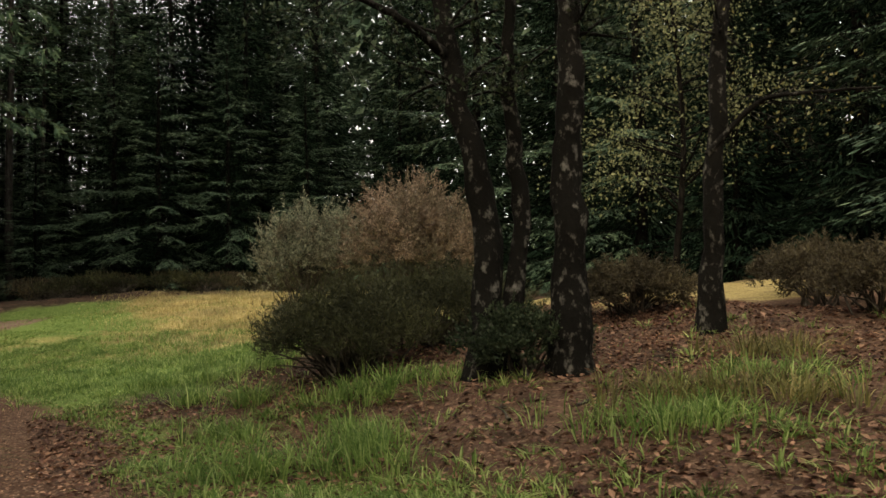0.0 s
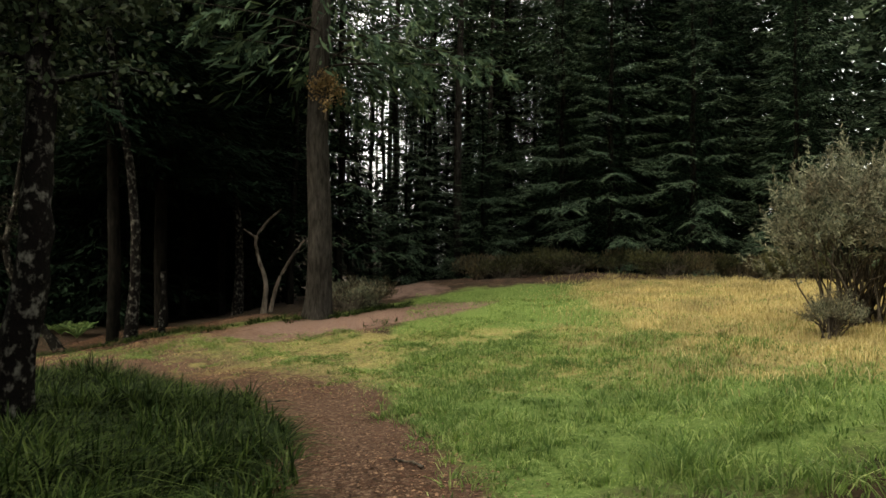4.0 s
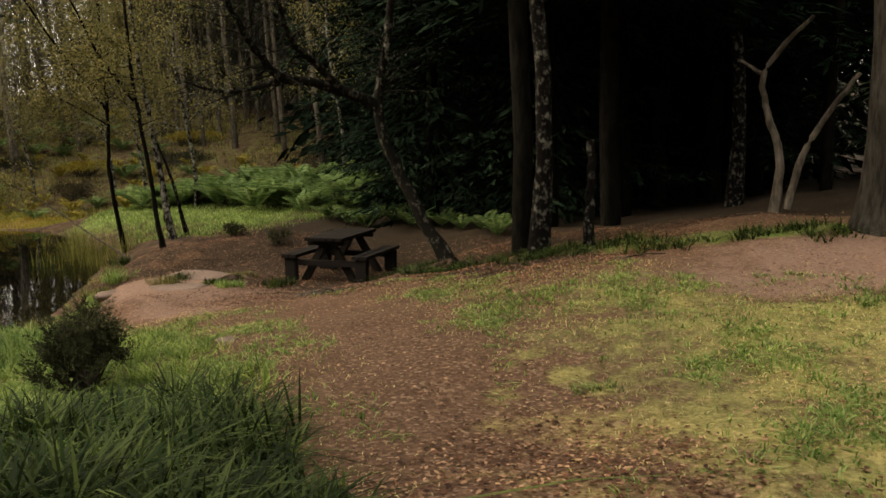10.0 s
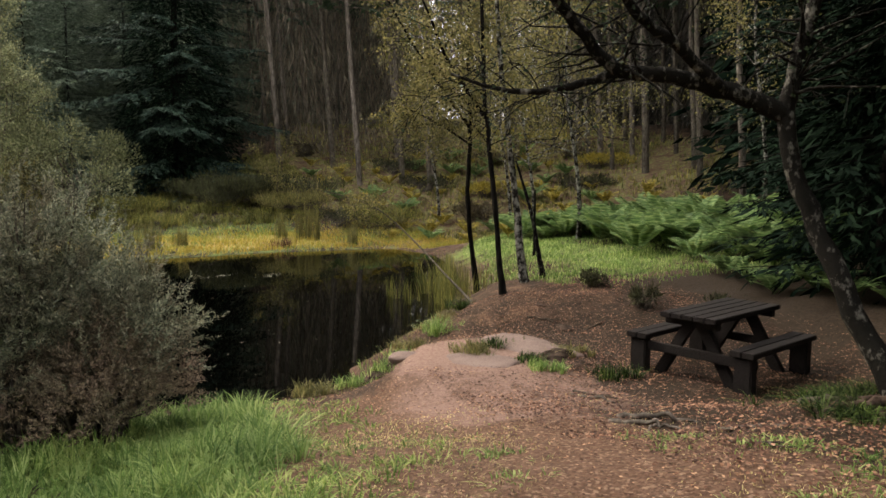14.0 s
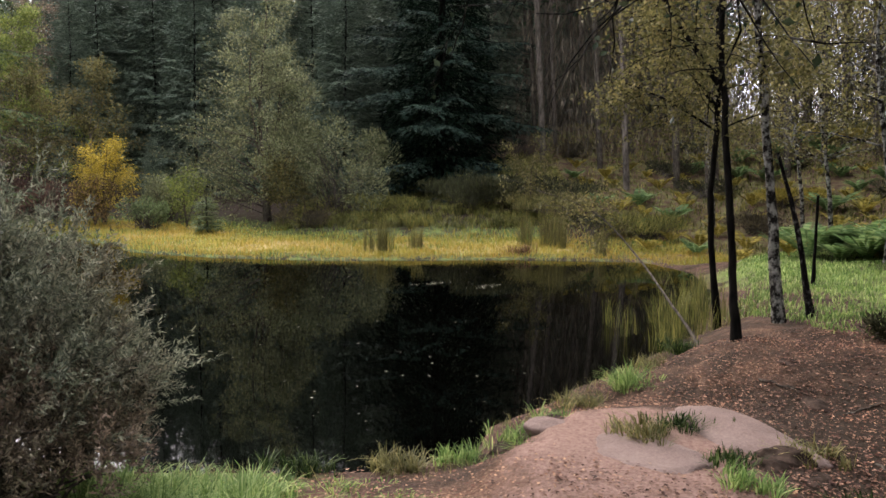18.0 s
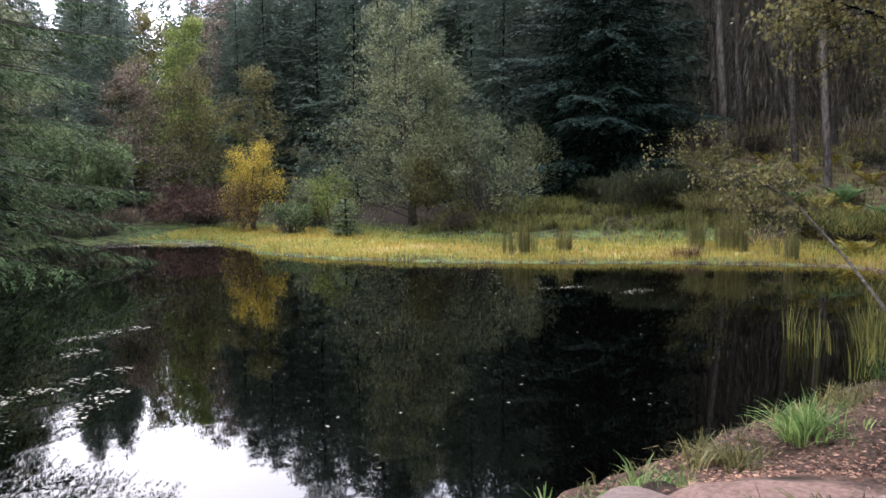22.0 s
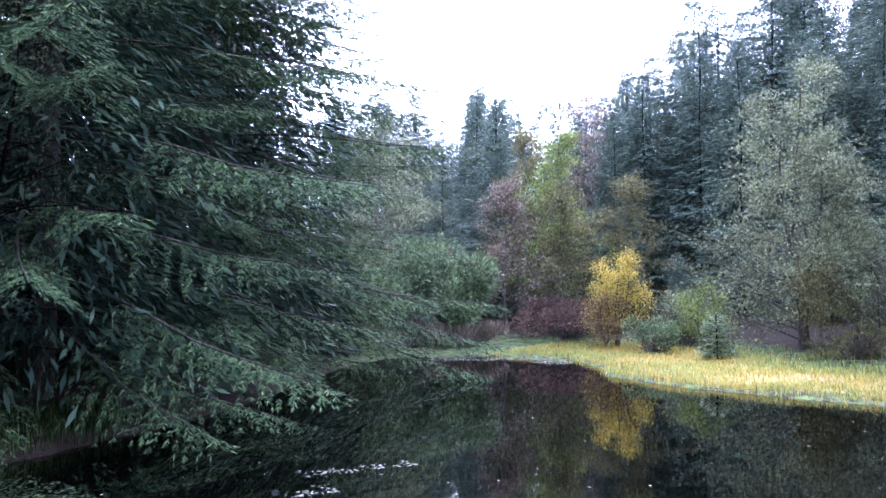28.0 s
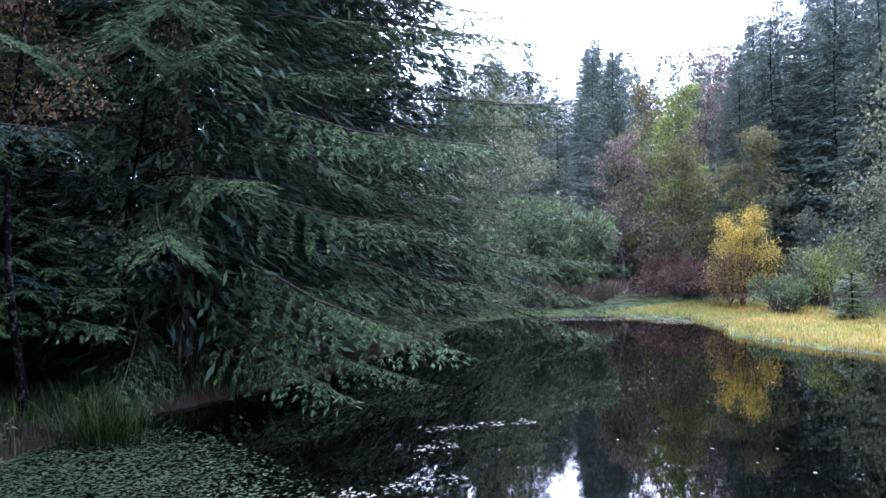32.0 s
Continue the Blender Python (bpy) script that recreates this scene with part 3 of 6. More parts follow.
def leafy_meshes(height, seed, mat, bark_mat, trunk_r, crown_from=0.3, spread=0.3, limbs=22, leaf=0.07, count=4000, lean=(0, 0), rise=0.6, stems=1, fan=0.25, droop=0.5, clump=0.16, taper=0.9):
    """A broadleaved tree or shrub: stems, limbs and twigs, with leaves set along the twigs."""
    r = np.random.default_rng(seed)
    wood, tips = Pile(), []
    for k in range(stems):
        a = 2 * np.pi * k / stems + r.random()
        out = fan if stems > 1 else 0
        hgt = height * (1 if k == 0 else r.uniform(0.7, 1.0))
        z = np.linspace(0, 1, 11)
        axis = np.stack([lean[0] * z + out * height * math.cos(a) * z + 0.02 * height * np.sin(z * 7 + k), lean[1] * z + out * height * math.sin(a) * z + 0.02 * height * np.cos(z * 6 + 2 * k), hgt * z], 1)
        axis[:, :2] -= axis[0, :2] * (1 if stems == 1 else 0.5)
        rad = trunk_r * (1 - z * taper) * (1 if k == 0 else 0.8)
        rad[0] *= 1.35
        axis[0, 2] -= 0.15
        wood.add(*tube(axis, rad, 9))
        for b in range(max(3, limbs // stems)):
            s = crown_from + (0.98 - crown_from) * (b + r.random()) / max(3, limbs // stems)
            p0 = np.array([np.interp(s, z, axis[:, i]) for i in range(3)])
            turn = r.random() * 2 * np.pi
            length = height * spread * (1.15 - s) * r.uniform(0.6, 1.2) + 0.12 * height * spread
            pts = bent(p0, (math.cos(turn), math.sin(turn), rise), length, droop * 0.6, 5, r, 0.13)
            r0 = max(0.004, np.interp(s, z, rad) * 0.45)
            wood.add(*tube(pts, np.linspace(r0, 0.003, 6), 5))
            for _ in range(4):
                i = r.integers(1, 5)
                twig = bent(pts[i], unit(pts[i + 1] - pts[i]) + dirs(1, r)[0] * 0.8, length * r.uniform(0.3, 0.6), droop, 4, r, 0.15)
                wood.add(*tube(twig, np.linspace(max(0.003, r0 * 0.4), 0.002, 5), 3))
                tips.append(twig)
            tips.append(pts[2:])
    green = None
    if count:
        each = max(1, count // len(tips))
        base = []
        for tw in tips:
            q = r.random(each) * (len(tw) - 1)
            i = np.minimum(q.astype(int), len(tw) - 2)
            base.append(tw[i] + (tw[i + 1] - tw[i]) * (q - i)[:, None])
        base = np.concatenate(base) + r.normal(size=(each * len(tips), 3)) * clump * np.array([1, 1, 0.8])
        n = len(base)
        d = dirs(n, r) + np.array([0, 0, -0.45])
        size = leaf * r.uniform(0.6, 1.3, n)
        green = Pile().add(*leaves(base, d, dirs(n, r), size, size * 0.62, 0.12)).mesh("crown", mat)
    return wood.mesh("trunk", bark_mat, True), green


def bush_meshes(rx, ry, h, seed, mat, count=9000, leaf=0.12, thin=0.28, stems=60, upright=0.4, lobes=9):
    """A dense shrub: stems fan from the ground into uneven lobes clothed in small sprigs."""
    r = np.random.default_rng(seed)
    wood, green = Pile(), Pile()
    heads = np.stack([r.uniform(-0.8, 0.8, lobes) * rx, r.uniform(-0.8, 0.8, lobes) * ry, r.uniform(0.35, 0.85, lobes) * h], 1)
    sizes = r.uniform(0.28, 0.5, lobes)
    for i in range(stems):
        k = r.integers(lobes)
        tip = heads[k] + r.normal(size=3) * np.array([rx, ry, h]) * sizes[k] * 0.5
        tip[2] = max(0.1 * h, tip[2])
        root = np.array([r.normal() * rx * 0.2, r.normal() * ry * 0.2, -0.05])
        midp = (root + tip) / 2 + np.array([0, 0, 0.12 * h]) + r.normal(size=3) * 0.06 * h
        wood.add(*tube([root, midp, tip], [0.02, 0.012, 0.004], 4))
    each = count // lobes
    for k in range(lobes):
        d = dirs(each, r)
        rad = r.random((each, 1)) ** 0.35
        p = heads[k] + d * rad * np.array([rx, ry, h * 0.75]) * sizes[k] * (1 + 0.25 * np.sin(7 * d[:, :1] + k) * np.cos(5 * d[:, 1:2]))
        p[:, 2] = np.abs(p[:, 2]) + 0.02
        a = d * (1 - upright) + np.array([0, 0, upright]) + dirs(each, r) * 0.45
        s = leaf * r.uniform(0.5, 1.5, each)
        green.add(*leaves(p, a, dirs(each, r), s, s * thin))
    return wood.mesh("stems", M_TWIG, True), green.mesh("leaves", mat)


def blade_mesh(name, xy, mat, height, width, seed, zf, splay=0.45):
    """Grass: bent three-cornered blades, two pieces each, standing on the ground at the given places."""
    r = np.random.default_rng(seed)
    n = len(xy)
    z = zf(xy[:, 0], xy[:, 1])
    base = np.column_stack([xy, z - 0.01])
    a = r.random(n) * 2 * np.pi
    out = np.column_stack([np.cos(a), np.sin(a), np.zeros(n)])
    side = np.column_stack([-np.sin(a), np.cos(a), np.zeros(n)])
    hh = (height if np.ndim(height) else np.full(n, height)) * r.uniform(0.45, 1.2, n)
    sp = r.uniform(0.1, 1.0, n) * splay
    mid = base + out * (hh * sp * 0.35)[:, None] + np.column_stack([np.zeros(n), np.zeros(n), hh * 0.6])
    tip = base + out * (hh * sp * 1.1)[:, None] + np.column_stack([np.zeros(n), np.zeros(n), hh * (1.0 - 0.35 * sp)])
    w = (width * r.uniform(0.6, 1.3, n))[:, None]
    v = np.stack([base - side * w / 2, base + side * w / 2, mid + side * w * 0.38, mid - side * w * 0.38, tip], 1).reshape(-1, 3)
    k = np.arange(n)[:, None] * 5
    quads = (k + np.array([0, 1, 2, 3])).tolist()
    tris = (k + np.array([3, 2, 4])).tolist()
    return as_mesh(name, v, quads + tris, mat)


def fern_mesh(seed, mat, fronds=11, length=0.75, pairs=16):
    r = np.random.default_rng(seed)
    pile = Pile()
    for i in range(fronds):
        a = 2 * np.pi * i / fronds + r.normal() * 0.25
        ln = length * r.uniform(0.7, 1.2)
        pts = bent((0, 0, 0), (math.cos(a) * 0.6, math.sin(a) * 0.6, 1.0), ln, 0.95 * r.uniform(0.6, 1.2), 8, r, 0.03)
        pile.add(*tube(pts, np.linspace(0.006, 0.002, 9), 3))
        q = np.linspace(0.2, 0.98, pairs)
        idx = q * 8
        i0 = np.minimum(idx.astype(int), 7)
        base = pts[i0] + (pts[i0 + 1] - pts[i0]) * (idx - i0)[:, None]
        fwd = unit(pts[i0 + 1] - pts[i0])
        lat = unit(np.cross(fwd, [0, 0, 1.0]))
        size = ln * 0.22 * np.sin(np.pi * (0.12 + 0.85 * (1 - q) ** 0.8)) + 0.02
        for s in (-1, 1):
            d = lat * s + fwd * 0.35 + np.array([0, 0, -0.12])
            pile.add(*leaves(base, d, fwd, size, size * 0.22 + 0.008))
    return pile.mesh("fronds", mat)


# ---- the lie of the land ----
POND = np.array([(-11.6, 9.0), (-11.7, 10.8), (-11.95, 11.9), (-12.9, 12.3), (-13.7, 12.9), (-14.8, 13.8), (-15.8, 14.6), (-17.3, 15.7), (-19.5, 16.8),
                 (-22, 17.7), (-25, 18.3), (-27.2, 17.6), (-27.5, 14), (-27.0, 11), (-26.8, 8.6), (-27.2, 5.4), (-28.3, 3), (-30, 2), (-32.2, -0.4),
                 (-31.5, -2.8), (-29.3, -4.6), (-27, -4.4), (-24, -2.5), (-20, 0.3), (-17, 1.8), (-14.7, 2.7), (-12.8, 3.8), (-11.5, 6), (-11.3, 7.8)])
WATER = -1.24


def shore(x, y):
    """Distance from the pond's edge: above nought on land, below on water."""
    x, y = np.atleast_1d(np.asarray(x, float)), np.atleast_1d(np.asarray(y, float))
    best, inside = np.full(x.shape, 1e9), np.zeros(x.shape, bool)
    for (ax, ay), (bx, by) in zip(POND, np.roll(POND, -1, 0)):
        dx, dy = bx - ax, by - ay
        t = np.clip(((x - ax) * dx + (y - ay) * dy) / (dx * dx + dy * dy), 0, 1)
        best = np.minimum(best, np.hypot(x - ax - t * dx, y - ay - t * dy))
        cross = ((ay > y) != (by > y)) & (x < dx * (y - ay) / (dy if abs(dy) > 1e-9 else 1e-9) + ax)
        inside ^= cross
    return np.where(inside, -best, best)


def step(a, b, x):
    t = np.clip((x - a) / (b - a), 0, 1)
    return t * t * (3 - 2 * t)


def wave(x, y):
    return np.sin(x * 1.7 + 0.6 * np.sin(y * 1.1)) * np.cos(y * 1.3 + 0.5 * np.sin(x * 0.9))


def gz(x, y):
    """Height of the ground."""
    x, y = np.atleast_1d(np.asarray(x, float)), np.atleast_1d(np.asarray(y, float))
    d = shore(x, y)
    far = step(-23, -27, x)
    near_rise = np.minimum(0.145 * np.maximum(d, 0), 1.2)
    near_rise = 1.2 - np.log1p(np.exp((1.2 - near_rise - 0.06) * 9)) / 9
    steep = 0.06 + 0.20 * step(8, 17, y)
    far_rise = 0.03 * np.maximum(d, 0) + steep * np.maximum(d - 4.5, 0) - (steep - 0.02) * np.maximum(d - 20, 0)
    south = step(4, 0, y) * step(-8, -12, x) * (1 - far)
    north_bank = step(13.2, 15.2, y) * step(-11.5, -13.5, x) * step(0, 1.3, d) * 0.38
    land = WATER + 0.04 + (1 - far) * (near_rise * (1 - 0.35 * south) + north_bank * (1.2 - near_rise)) + far * far_rise
    bed = WATER + 0.02 - np.minimum(0.35 * -np.minimum(d, 0), 0.7)
    z = np.where(d > 0, land, bed)
    z = z + np.maximum(0.1 + 0.07 * np.minimum(x, 9) + 0.022 * np.clip(y, -12, 20), 0) * step(-7, -3, x) * (d > 2)
    flat = step(2.6, 1.0, np.hypot(x + 9.7, y - 15.45)) * (d > 0)
    z = z + step(7, 2.5, y) * (0.36 * step(3.0, 5.2, x) + 0.055 * np.clip(x - 5.5, 0, 14)) * step(-16, -9, y)
    z = z + 0.25 * step(11, 16, y) * step(-8, -3, x) * (d > 3)
    z = z + 0.4 * step(17.5, 21, y) * step(-3, 1, x) * (1 - step(5, 10, x))
    z = z + np.where(d > 0.3, 0.035 * wave(x * 1.3, y * 1.3) + 0.02 * wave(x * 3.1 + 5, y * 2.7), 0) * step(80, 40, np.hypot(x + 10, y - 8))
    z = z * (1 - flat) - 0.79 * flat
    shelf = step(2.0, 1.1, np.hypot(x + 10.9, (y - 13.4) * 1.1)) * step(0.3, 0.9, d) * (1 - flat)
    z = z * (1 - shelf) - 0.72 * shelf
    bank = step(0.1, 1.7, np.interp(y, [-8, -3, 0, 4.8, 6.5, 7.3, 8.6], [0.2, 0.7, 0.8, 0.0, -0.9, -1.6, -3.4]) - x) * step(-7, -4.5, x) * step(-7, -4, y) * step(9.2, 7.0, y)
    z = z + 0.32 * bank + 0.13 * step(3.4, 1.2, np.hypot((x + 5.2) * 0.8, y - 11.4))
    return z


def g(x, y):
    return float(gz(x, y)[0])


def line_dist(x, y, pts):
    best = np.full(np.shape(x), 1e9)
    for (ax, ay), (bx, by) in zip(pts[:-1], pts[1:]):
        dx, dy = bx - ax, by - ay
        t = np.clip(((x - ax) * dx + (y - ay) * dy) / (dx * dx + dy * dy), 0, 1)
        best = np.minimum(best, np.hypot(x - ax - t * dx, y - ay - t * dy))
    return best


TRACK = [(0.8, -14), (1.0, -7), (1.4, -3), (1.4, 0.6), (0.8, 3.3), (-0.1, 6.3), (-1.2, 8), (-3.5, 10), (-6.5, 12), (-9.5, 13)]
RED_TRACK = [(-9, 13.6), (-5, 13.2), (-2, 13.6), (0.4, 15.2), (1.4, 16.6)]
FAR_TRACK = [(0.5, 19.5), (-0.4, 22), (-2.0, 27), (-6, 40)]


def BANK(y):
    """The edge of the long grass west of the path."""
    return np.interp(y, [-8, -3, 0, 4.8, 6.5, 7.3, 7.9, 8.6, 9.2], [0.2, 0.7, 0.8, 0.0, -0.9, -1.6, -2.3, -3.4, -6.0])


def cover(x, y):
    """Shares of leaf litter, green grass, yellow grass or moss, and bare soil; shade is painted in as black."""
    d = shore(x, y)
    path = line_dist(x, y, TRACK)
    meadow = step(-0.5, 1.0, x - 0.1 * np.maximum(8 - y, 0)) * step(20.5, 18.5, y) * step(15, 11, x) * step(-8, -4, y + 0.3 * x)
    bank = step(0.4, -0.2, x - BANK(y)) * step(9.6, 8.4, y) * step(-14, -9, x)
    clear = step(-4, -1, x + 0.4 * (y - 8)) * step(13.6, 12.4, y + 0.12 * x) * step(4.5, 7, y)
    meadow = meadow * (1 - 0.85 * step(3.3, 4.4, x + 0.25 * (y + 4)) * step(4.0, 1.5, y))
    grass = np.maximum.reduce([meadow * 0.85, bank * (0.3 + 0.7 * step(7.5, 8.5, y)), clear * 0.55, step(3.2, 1.0, np.abs(d)) * step(11.5, 9.5, y) * step(-13, -12, x)])
    grass = grass * (1 - 0.85 * step(1.3, 0.5, path) * step(11, 7, y))
    grass = np.maximum(grass, step(-25, -26, x) * step(0.9, 0.2, np.abs(d)) * step(19, 17, y) * 0.42)
    verge = step(0.9, 0.3, np.abs(line_dist(x, y, RED_TRACK) - 1.5)) * step(-7, -4, x) * step(12.8, 14, y)
    grass = np.maximum(grass, verge * 0.6)
    fern = step(-13, -16, x) * step(-26, -23, x) * step(16.5, 18.5, y) * step(27, 23, y)
    moss = step(-25, -26, x) * step(12, 5, d) * step(18, 15, y)
    hill = step(-24, -27, x) * step(14, 18, y) * step(40, 32, y)
    grass = np.maximum.reduce([grass, fern * 0.55, moss * 0.45, hill * 0.40])
    yellow = np.maximum.reduce([step(3.4, 5.6, x) * step(15, 12, x) * step(3, 7, y) * step(21, 18, y) * 0.95, moss * step(5.5, 3.0, d) * step(-2.5, 0.5, y) * 0.7, step(-24, -29, x) * step(14, 18, y) * step(34, 26, y) * 0.28,
                                meadow * 0.16 * step(2, 8, y), clear * 0.49, 0.62 * step(3.4, 2.0, np.hypot(x - 10.8, y - 1.9))])
    yellow = yellow * (1 - step(-25, -26, x) * step(1.1, 0.4, d))
    yellow = yellow * (1 - step(1.4, 0.5, path) * step(9.5, 6.5, y))
    litter = np.maximum.reduce([step(2.2, 0.9, path) * (1 - 0.25 * step(7, 9, y)), step(-13, -9, x) * step(2, -2, x) * step(6, 9, y) * step(19, 16.5, y), 0.62 * step(1.8, 3, x) * step(2.5, 0, y), clear * 0.8, hill * 0.6, 0.45 * step(60, 30, np.hypot(x, y))])
    # shade painted on the ground below the stand, the spruces and the far trees
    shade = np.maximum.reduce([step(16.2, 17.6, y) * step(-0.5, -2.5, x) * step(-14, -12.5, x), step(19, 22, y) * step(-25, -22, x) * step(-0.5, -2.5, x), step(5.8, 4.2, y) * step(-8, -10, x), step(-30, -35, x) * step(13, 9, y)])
    # bank soil blackened too, so the gaps between blades stay dark like shade
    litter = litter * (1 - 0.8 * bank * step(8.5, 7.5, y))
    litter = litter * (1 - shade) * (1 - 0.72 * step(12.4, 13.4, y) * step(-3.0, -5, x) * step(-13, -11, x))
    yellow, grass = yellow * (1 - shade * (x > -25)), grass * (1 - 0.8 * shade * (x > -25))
    soil = np.maximum(step(1.5, 0.9, line_dist(x, y, RED_TRACK)) * (0.30 * step(-8.5, -5, x) + 0.44 * step(-3.6, -1.6, x)), step(1.4, 0.6, line_dist(x, y, FAR_TRACK)) * 0.6)
    soil = np.maximum(soil, step(2.0, 0.8, np.hypot(x + 9.6, y - 12.9)) * 0.62 + step(1.4, 0.5, np.hypot(x + 11.4, y - 13.15)) * 0.78)
    soil = np.maximum(soil, 0.28 * step(2.6, 1.0, path) * step(9, 11, y) * step(16, 14, y))
    return np.stack([litter, grass * (1 - 0.8 * soil), yellow * (1 - soil), soil], -1)


def spread_axis(lo, hi, pitch, out):
    inner = np.arange(lo, hi, pitch)
    tail = np.geomspace(1.0, out, 16)
    return np.concatenate([lo - tail[::-1], inner, hi + tail])


xs, ys = spread_axis(-44, 18, 0.28, 900), spread_axis(-14, 34, 0.28, 900)
gx, gy = np.meshgrid(xs, ys, indexing="ij")
gh = gz(gx.ravel(), gy.ravel())
nx, ny = gx.shape
ii, jj = np.meshgrid(np.arange(nx - 1), np.arange(ny - 1), indexing="ij")
quads = np.stack([ii * ny + jj, (ii + 1) * ny + jj, (ii + 1) * ny + jj + 1, ii * ny + jj + 1], -1).reshape(-1, 4)
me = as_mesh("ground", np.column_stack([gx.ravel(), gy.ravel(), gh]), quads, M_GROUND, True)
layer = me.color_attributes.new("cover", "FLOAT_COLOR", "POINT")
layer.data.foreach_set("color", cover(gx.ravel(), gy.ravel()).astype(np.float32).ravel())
tagged(new("ground", me), "uneven woodland ground with grass, leaf litter and red soil", "ground", kind="structure")

bm = bmesh.new()
bm.faces.new([bm.verts.new((x - 0.0, y, WATER)) for x, y in (POND + unit(POND - POND.mean(0)) * 0.5)])
bmesh.ops.triangulate(bm, faces=bm.faces[:])
me = bpy.data.meshes.new("water")
bm.to_mesh(me)
me.materials.append(M_WATER)
tagged(new("water", me), "still black pond water with clear reflections", "pond", kind="structure")


def plant(name, meshes, x, y, label, category, group="", turn=0.0, size=1.0, sink=0.05, names=("trunk", "crown", "inner_foliage"), z=None):
    """A plant at its place on the ground, with its wood and its leaves as parts."""
    m = pose(x, y, (g(x, y) if z is None else z) - sink, 0, 0, turn) @ Matrix.Scale(size, 4)
    ob = thing(name, m, label, category, group)
    for n, me in zip(names, meshes):
        if me:
            tagged(part_mesh(n, me, ob), kind="stuff" if n in ("branchwork", "foliage") else "")
    return ob


def scatter(n, x0, x1, y0, y1, gap, keep=lambda x, y: True):
    out = []
    for _ in range(n * 30):
        p = (rng.uniform(x0, x1), rng.uniform(y0, y1))
        if keep(*p) and all(math.hypot(p[0] - q[0], p[1] - q[1]) > gap for q in out):
            out.append(p)
            if len(out) == n:
                break
    return out


def wood(kind, spots, label, group, sizes=(0.8, 1.2), name="spruce_tree", category="tree"):
    for x, y in spots:
        plant(name, kind[rng.integers(len(kind))], x, y, label, category, group, rng.uniform(0, 360), rng.uniform(*sizes))


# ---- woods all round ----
SPRUCE_A = [bough_meshes(16, 4.6, 11, M_SPRUCE, 0.02, 0.85, 5, 0.75, 0.34, 0.3, 0.22, 0.16, mass=420, inner_mat=M_SHADED_SPRUCE, plume=0.46, core=0.42), bough_meshes(18, 5.0, 14, M_SPRUCE, 0.03, 0.95, 5, 0.7, 0.4, 0.32, 0.23, 0.16, mass=420, inner_mat=M_SHADED_SPRUCE, plume=0.46, core=0.42)]
LACE = [bough_meshes(17, 3.2, 19, M_PINE, 0.06, 0.75, 4, 0.6, 0.35, 0.2, 0.26, 0.4, girth=0.007, mass=25, bark_mat=M_DARK_BARK), bough_meshes(16, 2.8, 20, M_SHADED_SPRUCE, 0.15, 0.8, 4, 0.6, 0.4, 0.2, 0.26, 0.4, girth=0.006, mass=25)]
SPRUCE_B = [bough_meshes(16, 4.2, 12, M_HAZED_BLUE_SPRUCE, 0.02, 0.5, 5, 0.66, 0.3, 0.25, 0.3, 0.24, mass=900, core=0.7, girth=0.006), bough_meshes(15, 4.0, 15, M_HAZED_BLUE_SPRUCE, 0.03, 0.5, 5, 0.7, 0.3, 0.25, 0.3, 0.24, mass=900, core=0.7, girth=0.006)]
HIGH = [bough_meshes(19, 4.2, 18, M_PINE, 0.4, 0.6, 4, 0.5, 0.35, 0.3, 0.3, 0.3, girth=0.008, mass=120, bark_mat=M_PINE_BARK)]
SPRUCE_D = [bough_meshes(17, 3.5, 13, M_SHADED_SPRUCE, 0.02, 0.6, 5, 0.8, 0.3, 0.3, 0.28, 0.26, girth=0.009, mass=600), bough_meshes(17, 3.3, 16, M_SHADED_SPRUCE, 0.10, 0.6, 5, 0.8, 0.3, 0.3, 0.28, 0.26, girth=0.009, mass=600)]
CANOPY = [bough_meshes(19, 4.2, 17, M_SHADED_SPRUCE, 0.2, 0.7, 5, 0.5, 0.3, 0.25, 0.34, 0.3, girth=0.008, mass=650)]
PINES = [spruce_meshes(18, 2.2, 31, M_PINE, 0.32, 0.5, 0.4, M_PINE_BARK, (0.5, 0.2), feather=2, girth=0.0055), spruce_meshes(18, 2.2, 32, M_PINE, 0.2, 0.45, 0.4, M_PINE_BARK, (-0.3, 0.3), feather=2, girth=0.005),
         spruce_meshes(17, 2.0, 33, M_SHADED_SPRUCE, 0.12, 0.5, 0.4, M_PINE_BARK, (0.2, -0.3), feather=2, girth=0.006)]


def far_woods(name, spots, mat, height, spread, seed, label, bare=0.0, fill=1.0, slim=0.34, steep=0.0, spray=0.028):
    """Trees too far and too many to tell apart: uneven crowns of coarse sprays, joined."""
    r = np.random.default_rng(seed)
    pile = Pile()
    for x, y in spots:
        h, w = height * r.uniform(0.8, 1.2), spread * r.uniform(0.8, 1.3)
        n = int(44 * h * fill)
        s = bare + (1 - bare) * r.random(n)
        a = r.random(n) * 2 * np.pi
        rad = w * (1 - s) ** 0.7 * r.random(n) ** 0.6 + 0.1
        p = np.column_stack([x + rad * np.cos(a), y + rad * np.sin(a), gz([x], [y])[0] + s * h])
        d = np.column_stack([np.cos(a), np.sin(a), -0.5 - steep + 0 * a]) + dirs(n, r) * 0.6
        size = r.uniform(0.6, 1.4, n) * spray * (h + 6)
        pile.add(*leaves(p, d, dirs(n, r), size, size * slim))
    return tagged(new(name, pile.mesh(name, mat)), label, "woodland", kind="stuff")


def ring(n, cx, cy, r0, r1, a0, a1):
    out = []
    for _ in range(n):
        a, q = radians(rng.uniform(a0, a1)), rng.uniform(r0, r1)
        out.append((cx + q * math.cos(a), cy + q * math.sin(a)))
    return out


